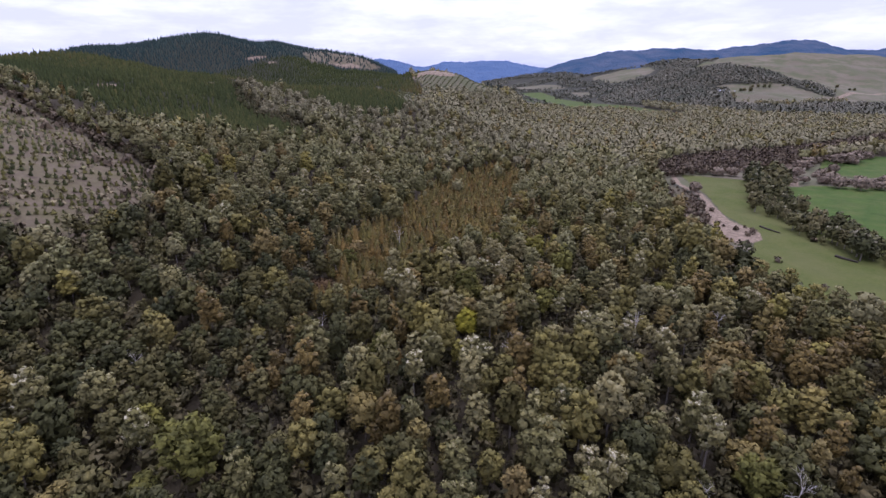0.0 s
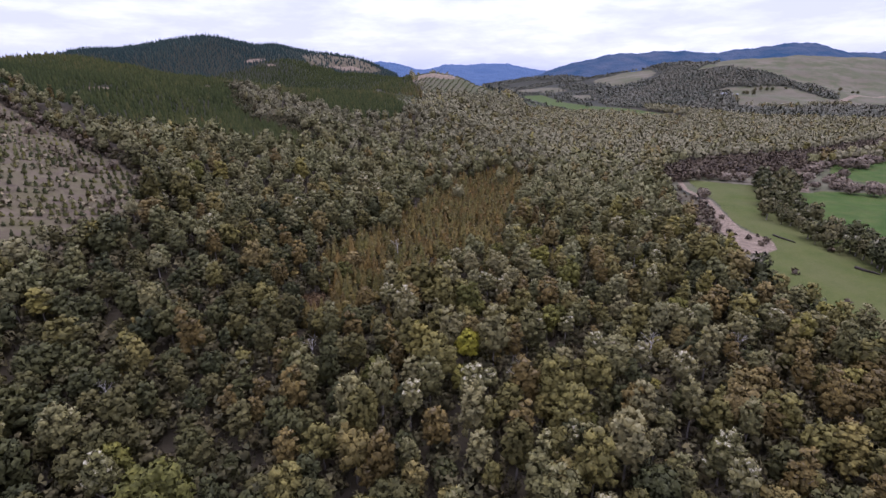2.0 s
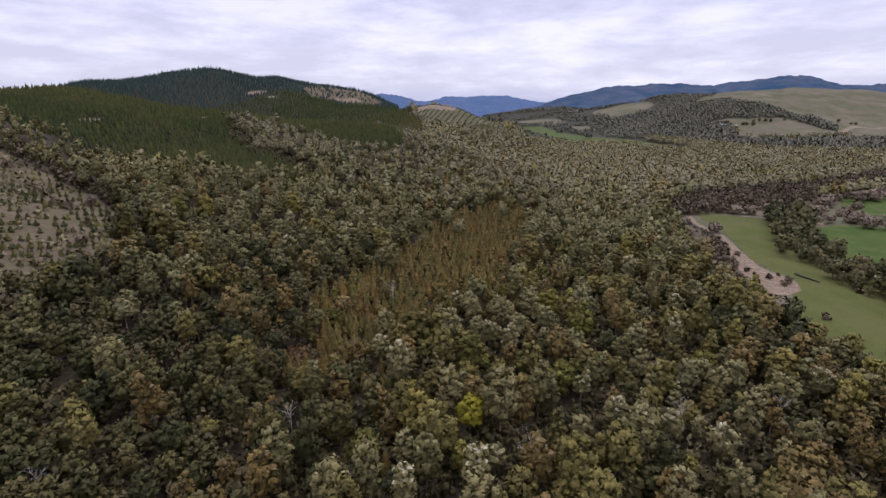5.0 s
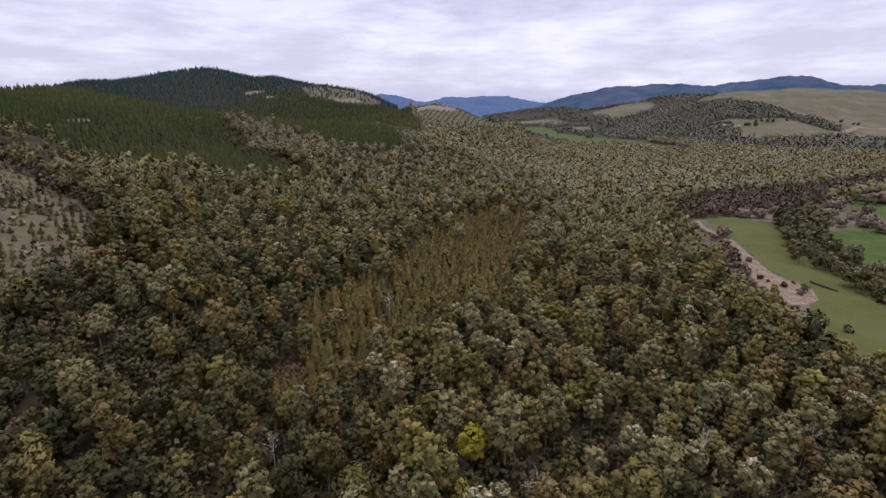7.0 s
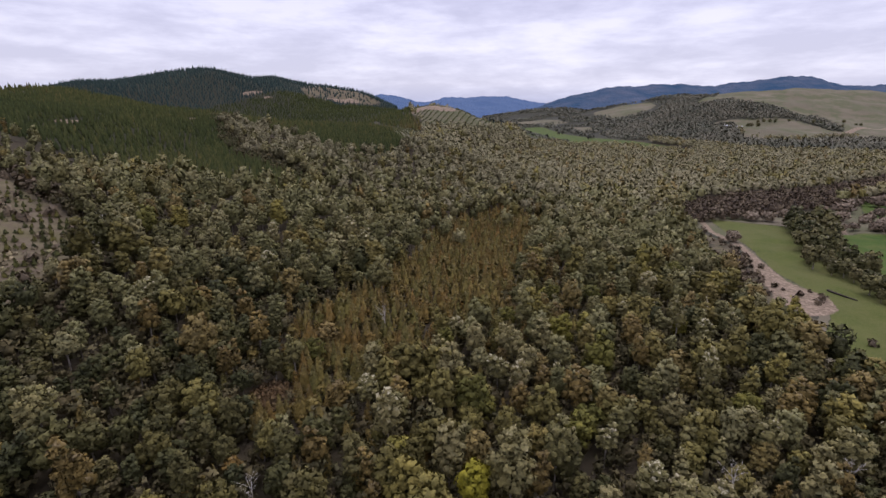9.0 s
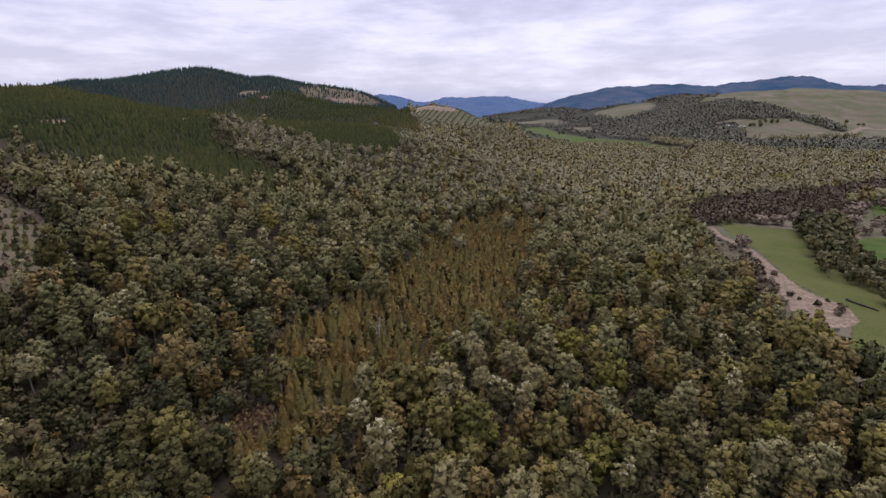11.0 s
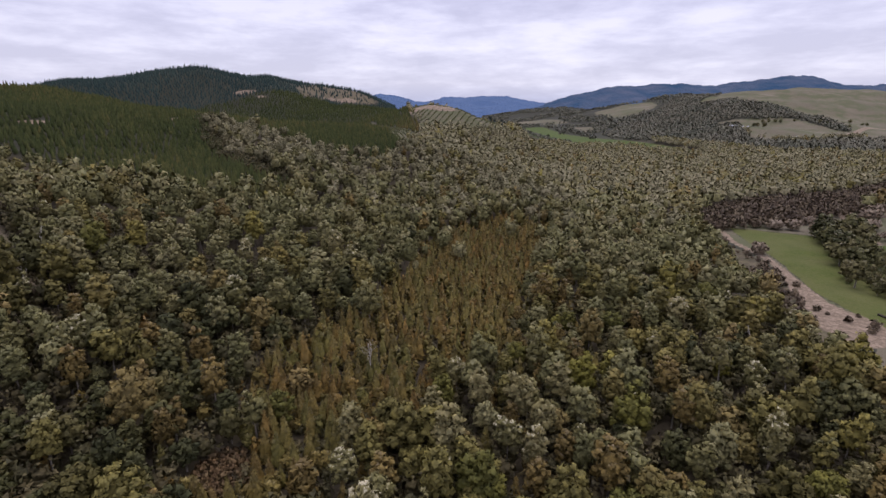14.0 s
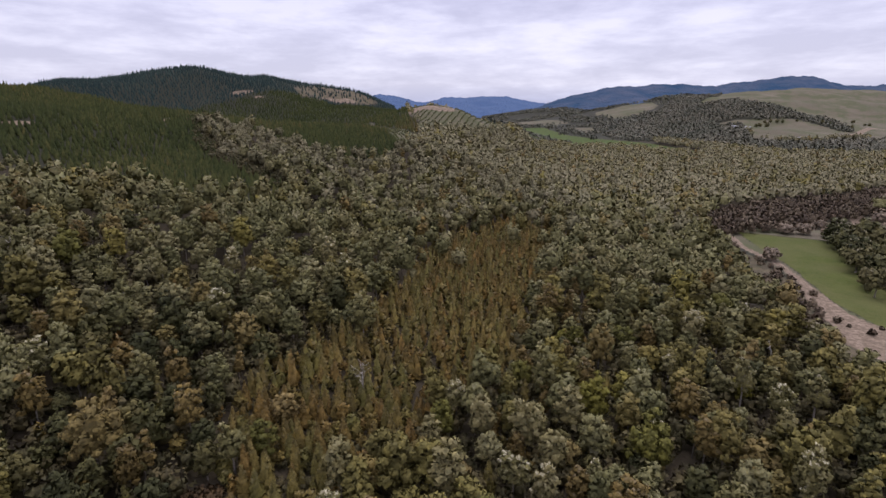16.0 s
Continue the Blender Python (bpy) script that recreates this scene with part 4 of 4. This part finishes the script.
# ---- the stand of narrow bronze conifers ----
cx, cy = scatter(-65, 90, 85, 350, 2.35, 0.48)
around = inside(CONIFERS, cx, cy, 42.0)
ok = (bronze(cx, cy) & (rng.uniform(0, 1, len(cx)) < 0.96)) | (rng.uniform(0, 1, len(cx)) < 0.42 * around)
ok &= ~hollow(cx, cy)
cx, cy = cx[ok], cy[ok]
cz, cs, ct = height(cx, cy), rng.uniform(0.6, 1.25, len(cx)), rng.uniform(0, math.tau, len(cx))
order = np.argsort(path_gap(cx, cy))
cone_leaf, cone_mass = leaf_mat("bronze_needles", CONE, (0.30, 0.25, 0.14)), leaf_mat("bronze_massed_needles", CONE, (0.30, 0.25, 0.14), joined=True)
bronze_shapes = [spire_crown(rng, rng.uniform(2.2, 3.1), rng.uniform(4.6, 6.6), 0.3, 380, 0.32, 0.15) for _ in range(5)]
bronze_shapes += [broad_crown(rng, rng.uniform(2.2, 3.0), rng.uniform(3.6, 5.0), 0.3, 10, 330, 0.32, 0.3, 0.8) for _ in range(3)]
models = [(mesh_of("trunk", trunk_shape(rng, 2.8, 0.09, 2, 0.4), bark.m), mesh_of("crown", shape, cone_leaf)) for shape in bronze_shapes]
stand("bronze_conifer", [(cx[i], cy[i], cz[i], cs[i], ct[i], rng.integers(8)) for i in order[:300]], models, "narrow young bronze-green conifer in a dense stand", "tree", "bronze conifer stand")
shapes = [spire_crown(rng, rng.uniform(2.2, 3.1), rng.uniform(4.6, 6.6), 0.3, 90, 0.52, 0.15, 5) for _ in range(4)] + [broad_crown(rng, 2.9, 4.4, 0.3, 5, 80, 0.6, 0.3, 0.8) for _ in range(2)]
rest = order[300:]
which = rng.integers(0, 6, len(rest))
mass("bronze_conifer_stand", [(np.c_[cx[rest[which == j]], cy[rest[which == j]], cz[rest[which == j]], cs[rest[which == j]], ct[rest[which == j]], rng.uniform(0, 1, (which == j).sum())], shapes[j]) for j in range(6)],
     cone_mass, "dense stand of narrow bronze-green young conifers", "forest")

# ---- pines over the western hills ----
pine_shapes = [spire_crown(rng, rng.uniform(2.6, 3.3), rng.uniform(5.2, 7.0), 0.4, 0, 0.5, 0, 4) for _ in range(5)]


def pines(name, stops, bands, keep, label):
    material = leaf_mat(name + "_needles", stops, None, joined=True, rough=0.85, spec=0.03)
    sets = []
    for x0, x1, y0, y1, gap, scale in bands:
        px, py = scatter(x0, x1, y0, y1, gap, 0.25, 0.35)
        ok = inside(PINES, px, py) & keep(px, py) & ~bush_gap(px, py) & ~inside(SPUR, px, py) & ~inside(ROWS_TWO, px, py) & ~np.any([inside(k, px, py) for k in CREST_GAPS], 0)
        ok &= ~(inside(RIDGE_CUT, px, py) & (rng.uniform(0, 1, len(px)) < 0.7))
        px, py = px[ok], py[ok]
        which = rng.integers(0, 5, len(px))
        # younger, browner trees along the lower rim
        tint = np.clip(0.34 + 0.22 * ripple(px, py, 45.0, 1.2) + rng.normal(0, 0.14, len(px)) + 0.45 * np.clip((px + 185) / 70, 0, 1) * np.clip(1 - (py - 270) / 70, 0, 1) + 0.4 * np.clip((py - 380) / 130, 0, 1) * np.clip((700 - py) / 120, 0, 1), 0, 1)
        size = scale * (rng.uniform(0.75, 1.2, len(px)) + 0.15 * ripple(px, py, 60.0, 4.4))
        for j in range(5):
            k = which == j
            sets.append((np.c_[px[k], py[k], height(px[k], py[k]), size[k], rng.uniform(0, 6.28, k.sum()), tint[k]], pine_shapes[j]))
    mass(name, sets, material, label, "plantation")


def young(x, y):
    return y < 600 + 280 * np.clip((x + 330) / 120, 0, 1) + 25 * ripple(x, y, 50.0, 3.0)


pines("pine_plantation", PINE, ((-330, 0, 225, 500, 2.7, 0.72), (-560, -10, 500, 920, 3.9, 0.74), (-850, -330, 330, 500, 4.2, 0.8)), young, "olive-green plantation of young pines in close rows on the hills")
pines("old_pine_forest", OLD_PINE_HAZED, ((-600, -10, 560, 820, 4.5, 0.85), (-850, -60, 820, 1200, 5.4, 0.98), (-850, -600, 500, 820, 6.4, 1.1)), lambda x, y: ~young(x, y), "dark pine forest tinted haze-blue on the high ridge")

# ---- saplings in rows on the cleared slope ----
sap_leaf, sap_mass = leaf_mat("sapling_needles", SAPLING, None), leaf_mat("sapling_massed_needles", SAPLING, None, joined=True)


def rows_of(x0, x1, y0, y1, between, step, turn, wander):
    """Planting rows: points step apart along lines that lie between apart and wander over the slope."""
    r = math.hypot(x1 - x0, y1 - y0) / 2
    a, b = np.meshgrid(np.arange(-r, r, step), np.arange(-r, r, between))
    a, b = a.ravel() + rng.normal(0, step * 0.14, a.size), b.ravel() + rng.normal(0, between * 0.04, b.size)
    b = b + wander * np.sin(a / 23.0 + b / 60.0)
    c, s = math.cos(turn), math.sin(turn)
    x, y = (x0 + x1) / 2 + a * c - b * s, (y0 + y1) / 2 + a * s + b * c
    ok = (x > x0) & (x < x1) & (y > y0) & (y < y1)
    return x[ok], y[ok]


sx, sy = rows_of(-260, -80, 95, 250, 4.7, 1.95, 0.65, 0.6)
ok = (inside(CLEARED, sx, sy, 3.0) > 0.7) & (rng.uniform(0, 1, len(sx)) < 0.84 + 0.35 * ripple(sx, sy, 14.0, 3.3))
sx, sy = sx[ok], sy[ok]
sz, ss, st = height(sx, sy), rng.uniform(0.95, 1.6, len(sx)) * (1 + 0.2 * ripple(sx, sy, 25.0, 1.0)), rng.uniform(0, math.tau, len(sx))
order = np.argsort(path_gap(sx, sy))
sap_models = [(mesh_of("trunk", trunk_shape(rng, 1.0, 0.04, 0, 0.2), bark.m), mesh_of("crown", spire_crown(rng, rng.uniform(1.0, 1.3), rng.uniform(1.15, 1.55), 0.05, 34, 0.30, 0.0, 5), sap_leaf)) for _ in range(5)]
stand("pine_sapling", [(sx[i], sy[i], sz[i], ss[i], st[i], rng.integers(5)) for i in order[:280]], sap_models, "yellow-green pine sapling in a planted row on bare soil", "tree", "planted saplings")
sap_shapes = [spire_crown(rng, rng.uniform(1.0, 1.3), rng.uniform(1.15, 1.55), 0.05, 6, 0.30, 0.0, 4) for _ in range(4)]
rest = order[280:]
which = rng.integers(0, 4, len(rest))
sets = [(np.c_[sx[rest[which == j]], sy[rest[which == j]], sz[rest[which == j]], ss[rest[which == j]], st[rest[which == j]], rng.uniform(0, 1, (which == j).sum())], sap_shapes[j]) for j in range(4)]
for poly, box, turn, between in ((SPUR, (-60, 110, 520, 740), 1.25, 5.2), (ROWS_TWO, (-80, 0, 430, 620), 1.9, 5.0)):
    px, py = rows_of(*box, between, 2.6, turn, 1.5)
    ok = inside(poly, px, py) & ~inside(SPUR_TOP, px, py)
    px, py = px[ok], py[ok]
    sets.append((np.c_[px, py, height(px, py), rng.uniform(0.9, 1.5, len(px)), rng.uniform(0, 6.28, len(px)), rng.uniform(0, 0.7, len(px))], sap_shapes[0]))
mass("planted_sapling_rows", sets, sap_mass, "rows of young pine saplings on cleared slopes", "plantation")

# ---- riverside trees, willows and scrub of the east ----
hedge_leaf = leaf_mat("riverside_leaves", [(0.0, (0.040, 0.042, 0.015)), (0.5, (0.072, 0.068, 0.024)), (1.0, (0.108, 0.092, 0.038))], (0.17, 0.148, 0.090))
hedge_models = []
for _ in range(5):
    w, h = rng.uniform(5.0, 7.5), rng.uniform(6.0, 9.0)
    hedge_models.append((mesh_of("trunk", trunk_shape(rng, 3 + h * 0.5, 0.24, 4, w * 0.25), bark.m), mesh_of("crown", broad_crown(rng, w, h, rng.uniform(0.2, 1.4), 10, 440, 0.75, 1.0), hedge_leaf)))
px, py = scatter(140, 210, 80, 295, 4.6)
ok = inside(HEDGE, px, py) & (rng.uniform(0, 1, len(px)) < np.where(py > 238, 0.95, 0.82))
px, py = px[ok], py[ok]
stand("riverside_tree", [(x, y, height(x, y), rng.uniform(0.4, 1.2) * (1.3 if y > 238 else 0.95), rng.uniform(0, 6.28), rng.integers(5)) for x, y in zip(px, py)], hedge_models,
      "dark grey-green tree in the belt along the pasture", "tree", "riverside trees")

def fallen_log(x0, y0, x1, y1, radius):
    """A fallen trunk with a broken branch stub, lying along the bank."""
    length = math.hypot(x1 - x0, y1 - y0)
    shape = Shape()
    for k in range(4):
        a, b = k / 4, (k + 1) / 4
        stem(rng, shape, (0.25 * math.sin(a * 5), a * length, radius * 0.8), (0.25 * math.sin(b * 5), b * length, radius * 0.8), radius * (1 - 0.5 * a), radius * (1 - 0.5 * b), 7)
    stem(rng, shape, (0.1, length * 0.55, radius), (1.3, length * 0.68, radius + 0.7), radius * 0.35, radius * 0.12, 5)
    ob = tagged(new("fallen_log", mesh_of("fallen_log", shape.arrays(), rotten.m)), "dark weathered log lying in the grass beside the tree belt", "log", "fallen logs")
    ob.matrix_basis = Matrix.Translation((x0, y0, float(height(x0, y0)))) @ Matrix.Rotation(math.atan2(-(x1 - x0), y1 - y0), 4, "Z")


fallen_log(136.6, 195.8, 138.5, 186.0, 0.42)
fallen_log(140.4, 159.5, 143.0, 153.0, 0.5)

willow_leaf = leaf_mat("willow_twigs", WILLOW, None)
willow_models = [(mesh_of("trunk", trunk_shape(rng, 2.6, 0.25, 5, 1.6), bark.m), mesh_of("crown", broad_crown(rng, rng.uniform(6.5, 8.0), rng.uniform(4.6, 5.6), 0.4, 9, 460, 0.7, 0.0), willow_leaf)) for _ in range(4)]
WILLOW_SPOTS = [(142, 262, 1.1), (180, 308, 1.1), (188, 306, 1.2), (196, 301, 1.0), (172, 311, 0.9), (296, 379, 1.5), (310, 386, 1.6), (324, 392, 1.6), (340, 398, 1.7), (256, 336, 1.2), (266, 343, 1.3), (277, 352, 1.3),
                (288, 362, 1.3), (262, 318, 1.1), (300, 350, 1.4), (330, 372, 1.4), (248, 330, 1.0), (355, 405, 1.6), (205, 318, 0.9)]
WILLOW_SPOTS += [(212 + 7 * k + (k % 3), 284 - 1.2 * k + 3 * (k % 2), 0.75 + 0.12 * (k % 4)) for k in range(17)]
WILLOW_SPOTS += [(222 + 5 * k, 300 + 4 * (k % 3), 0.7 + 0.1 * (k % 3)) for k in range(6)]
WILLOW_SPOTS += [(218, 297, 1.3), (228, 270, 1.2), (236, 264, 1.3), (247, 265, 1.2), (250, 330, 1.5), (300, 352, 1.7), (312, 360, 1.5), (286, 346, 1.4)]
WILLOW_SPOTS += [(380 + 14 * k, 420 + 9 * k, 1.4) for k in range(8)]
stand("bare_willow", [(x, y, height(x, y), s * rng.uniform(0.9, 1.1), rng.uniform(0, 6.28), rng.integers(4)) for x, y, s in WILLOW_SPOTS], willow_models, "bare pinkish-brown willow bush beside the river", "tree", "riverside willows")

scrub_mass = leaf_mat("maroon_scrub_twigs", SCRUB, None, joined=True)
px, py = scatter(130, 650, 285, 630, 4.0)
ok = inside(WILLOWS, px, py)
px, py = px[ok], py[ok]
shapes = [broad_crown(rng, 4.0, 4.6, 0.3, 5, 46, 0.8, 0.0, whole=1.2) for _ in range(4)]
which = rng.integers(0, 4, len(px))
sets = [(np.c_[px[which == j], py[which == j], height(px[which == j], py[which == j]), rng.uniform(0.8, 1.35, (which == j).sum()), rng.uniform(0, 6.28, (which == j).sum()), rng.uniform(0, 1, (which == j).sum())], shapes[j]) for j in range(4)]
px, py = scatter(95, 145, 95, 290, 2.2)
ok = inside(SCRUB_STRIP, px, py) & (rng.uniform(0, 1, len(px)) < np.where((py > 190) & (py < 243), 0.6, np.where(py > 172, 0.15, 0.04))) & ~inside(EARTH, px, py) | (inside(EARTH, px, py) & (rng.uniform(0, 1, len(px)) < 0.04)) | (inside(HEDGE, px, py) & (rng.uniform(0, 1, len(px)) < 0.25))
px, py = px[ok], py[ok]
low_shape = broad_crown(rng, 2.2, 1.5, 0.0, 1, 24, 0.65, 0.0)
sets.append((np.c_[px, py, height(px, py), rng.uniform(0.6, 1.5, len(px)), rng.uniform(0, 6.28, len(px)), rng.uniform(0.2, 1, len(px))], low_shape))
px, py = scatter(-215, -80, 110, 250, 2.6)
rim = along(CLEARED[1:11], px, py, 8.0)
ok = (rng.uniform(0, 1, len(px)) < np.where(inside(CLEARED, px, py), 0.12, 0.8) * rim)
px, py = px[ok], py[ok]
sets.append((np.c_[px, py, height(px, py), rng.uniform(0.7, 1.9, len(px)), rng.uniform(0, 6.28, len(px)), rng.uniform(0.65, 1, len(px))], low_shape))
mass("riverside_scrub", sets, scrub_mass, "maroon-brown leafless scrub along the river and the forest edge", "scrub")

# ---- dry grass and slash on the cleared slope ----
straw = leaf_mat("dry_tussock_blades", [(0.0, (0.125, 0.100, 0.060)), (0.5, (0.185, 0.150, 0.086)), (1.0, (0.130, 0.118, 0.052))], None, joined=True)
tx, ty = rows_of(-260, -80, 95, 250, 2.6, 2.0, 0.65, 0.6)
ok = (inside(CLEARED, tx, ty, 3.0) > 0.55) & (ripple(tx, ty, 13.0, 0.3) + rng.normal(0, 0.4, len(tx)) > 0.45)
tx, ty = tx[ok], ty[ok]
tuft = [broad_crown(rng, 1.5, 0.7, -0.1, 0, 10, 0.65, 0.0) for _ in range(3)]
which = rng.integers(0, 3, len(tx))
mass("tussock_grass", [(np.c_[tx[which == j], ty[which == j], height(tx[which == j], ty[which == j]), rng.uniform(0.6, 1.5, (which == j).sum()), rng.uniform(0, 6.28, (which == j).sum()), rng.uniform(0, 1, (which == j).sum())], tuft[j]) for j in range(3)],
     straw, "straw-coloured tussock grass and slash between the planted rows", "grass")

# ---- farm sheds and paddock trees below the pasture hill ----
roof_mat = Mat("pale_sheet_roof", 0.5, 0.4)
roof_mat.color(roof_mat.mix(roof_mat.noise(0.4, 4.0), (0.16, 0.16, 0.16), (0.26, 0.26, 0.25)))
board_mat = Mat("weathered_boards", 0.8, 0.2)
board_mat.color(board_mat.mix(board_mat.noise(0.6, 4.0, 0.6, (1, 1, 0.2)), (0.20, 0.17, 0.14), (0.34, 0.30, 0.25)))


def plain_mesh(name, verts, quads, material):
    mesh = bpy.data.meshes.new(name)
    fill(mesh, verts, quads)
    mesh.materials.append(material)
    return mesh


def farm_shed(x, y, turn, length, depth, wall, rise):
    """A long shed: four boarded walls, and a two-slope roof with eaves and thickness."""
    ob = thing("farm_shed", "long low farm shed with a pale sheet-metal roof", "shed", "farm sheds")
    l, d, e = length / 2, depth / 2, 0.6
    ring = [(-l, -d), (l, -d), (l, d), (-l, d)]
    v = [(a, b, -1.0) for a, b in ring] + [(a, b, wall) for a, b in ring] + [(-l, 0, wall + rise), (l, 0, wall + rise)]
    q = [(0, 1, 5, 4), (1, 2, 6, 5), (2, 3, 7, 6), (3, 0, 4, 7), (4, 8, 8, 7), (5, 6, 9, 9)]
    bm = bmesh.new()
    bv = [bm.verts.new(p) for p in v]
    for f in q:
        bm.faces.new([bv[i] for i in dict.fromkeys(f)])
    mesh = bpy.data.meshes.new("wall")
    bm.to_mesh(mesh)
    bm.free()
    mesh.materials.append(board_mat.m)
    part("wall", mesh, ob)
    for side in (-1, 1):
        low, high = (side * (d + e), wall - rise * e / d), (0.0, wall + rise)
        v = [(a, b, c + t) for t in (0.05, 0.2) for a, (b, c) in ((-l - e, low), (l + e, low), (l + e, high), (-l - e, high))]
        q = [(0, 1, 2, 3), (4, 5, 6, 7), (0, 1, 5, 4), (1, 2, 6, 5), (2, 3, 7, 6), (3, 0, 4, 7)]
        part("roof", plain_mesh("roof", v, q, roof_mat.m), ob)
    for k in (-0.5, 0.1, 0.6):
        v = [(l * k + a, -d - b, c) for b in (0.0, 0.08) for a, c in ((-1.6, -0.5), (1.6, -0.5), (1.6, wall * 0.8), (-1.6, wall * 0.8))]
        part("door", plain_mesh("door", v, [(0, 1, 2, 3), (4, 5, 6, 7), (0, 1, 5, 4), (1, 2, 6, 5), (2, 3, 7, 6), (3, 0, 4, 7)], roof_mat.m), ob)
    ob.matrix_basis = pose(x, y, float(height(x, y)), 0, 0, turn)


farm_shed(551, 985, -8, 13, 8, 3.4, 1.8)
farm_shed(566, 972, -20, 9, 6, 3.0, 1.5)
farm_shed(604, 890, 12, 6, 5, 2.6, 1.2)
paddock_models = hedge_models
stand("paddock_tree", [(x, y, height(x, y), rng.uniform(0.9, 1.4), rng.uniform(0, 6.28), rng.integers(5)) for x, y in
      ((742, 1195), (752, 1190), (765, 1188), (772, 1180), (800, 1175), (838, 1150), (846, 1140), (590, 985), (600, 992), (606, 980), (880, 1120), (930, 1180), (1010, 1240), (1030, 1250), (1150, 1280), (560, 1003))], paddock_models,
      "dark round tree standing in the hill paddock", "tree", "paddock trees")

# ---- tree lines and a pine block in the far valley ----
px, py = [], []
for line, gap in (([(238, 960), (242, 1290), (255, 1700)], 9), ([(300, 1300), (420, 1360), (480, 1560)], 8), ([(340, 1120), (370, 1390), (415, 1630)], 9), ([(255, 1710), (350, 1700), (480, 1560)], 9), ([(420, 880), (365, 1120)], 10), ([(300, 1790), (460, 1780)], 10), ([(330, 2150), (450, 2140)], 10)):
    for (x0, y0), (x1, y1) in zip(line, line[1:]):
        n = int(math.hypot(x1 - x0, y1 - y0) / gap)
        k = rng.uniform(0, 1, n)
        px.append(x0 + (x1 - x0) * k + rng.normal(0, 4, n)), py.append(y0 + (y1 - y0) * k + rng.normal(0, 4, n))
bx2, by2 = scatter(470, 640, 1480, 1700, 7.5)
ok = inside([(480, 1500), (560, 1480), (600, 1600), (560, 1690), (490, 1660)], bx2, by2)
ex, ey = scatter(120, 1100, 1350, 2900, 13.0)
ok2 = ~inside(PADDOCK, ex, ey) & ~inside(HILL_PASTURE, ex, ey) & ~inside(VALLEY_END, ex, ey) & ~inside(CUT_FAR, ex, ey) & ~inside(FAR_FIELD, ex, ey) & ~inside(TAN_FIELD, ex, ey) & ~inside(BUSH_HILL, ex, ey) & (ex > 0.09 * ey) & (ripple(ex, ey, 120.0, 1.0) > -0.3)
px, py = np.concatenate(px + [bx2[ok], ex[ok2]]), np.concatenate(py + [by2[ok], ey[ok2]])
valley_shape = [upright(broad_crown(rng, 9.0, 9.0, 0.5, 0, 10, 2.8, 0.0)) for _ in range(3)]
which = rng.integers(0, 3, len(px))
mass("valley_trees", [(np.c_[px[which == j], py[which == j], height(px[which == j], py[which == j]) - 0.5, rng.uniform(0.7, 1.3, (which == j).sum()), rng.uniform(0, 6.28, (which == j).sum()), rng.uniform(0, 0.7, (which == j).sum())], valley_shape[j]) for j in range(3)],
     hazed_far_leaf, "tree lines and woods of the far valley", "forest")

# ---- tall pines at the foot of the planted spur ----
tall_leaf = leaf_mat("tall_pine_needles", OLD_PINE_HAZED, None)
tall_models = [(mesh_of("trunk", trunk_shape(rng, 8.0, 0.28, 3, 0.8), bark.m), mesh_of("crown", spire_crown(rng, rng.uniform(5.0, 6.5), rng.uniform(13.0, 17.0), 1.2, 160, 1.3, 0.0), tall_leaf)) for _ in range(3)]
spots = [(58 + 3.2 * k + 2 * (k % 3), 712 + 6 * (k % 4)) for k in range(15)]
stand("tall_pine", [(x, y, height(x, y), rng.uniform(0.7, 1.15), rng.uniform(0, 6.28), rng.integers(3)) for x, y in spots], tall_models, "tall dark green pine at the foot of the planted spur", "tree", "tall pines")
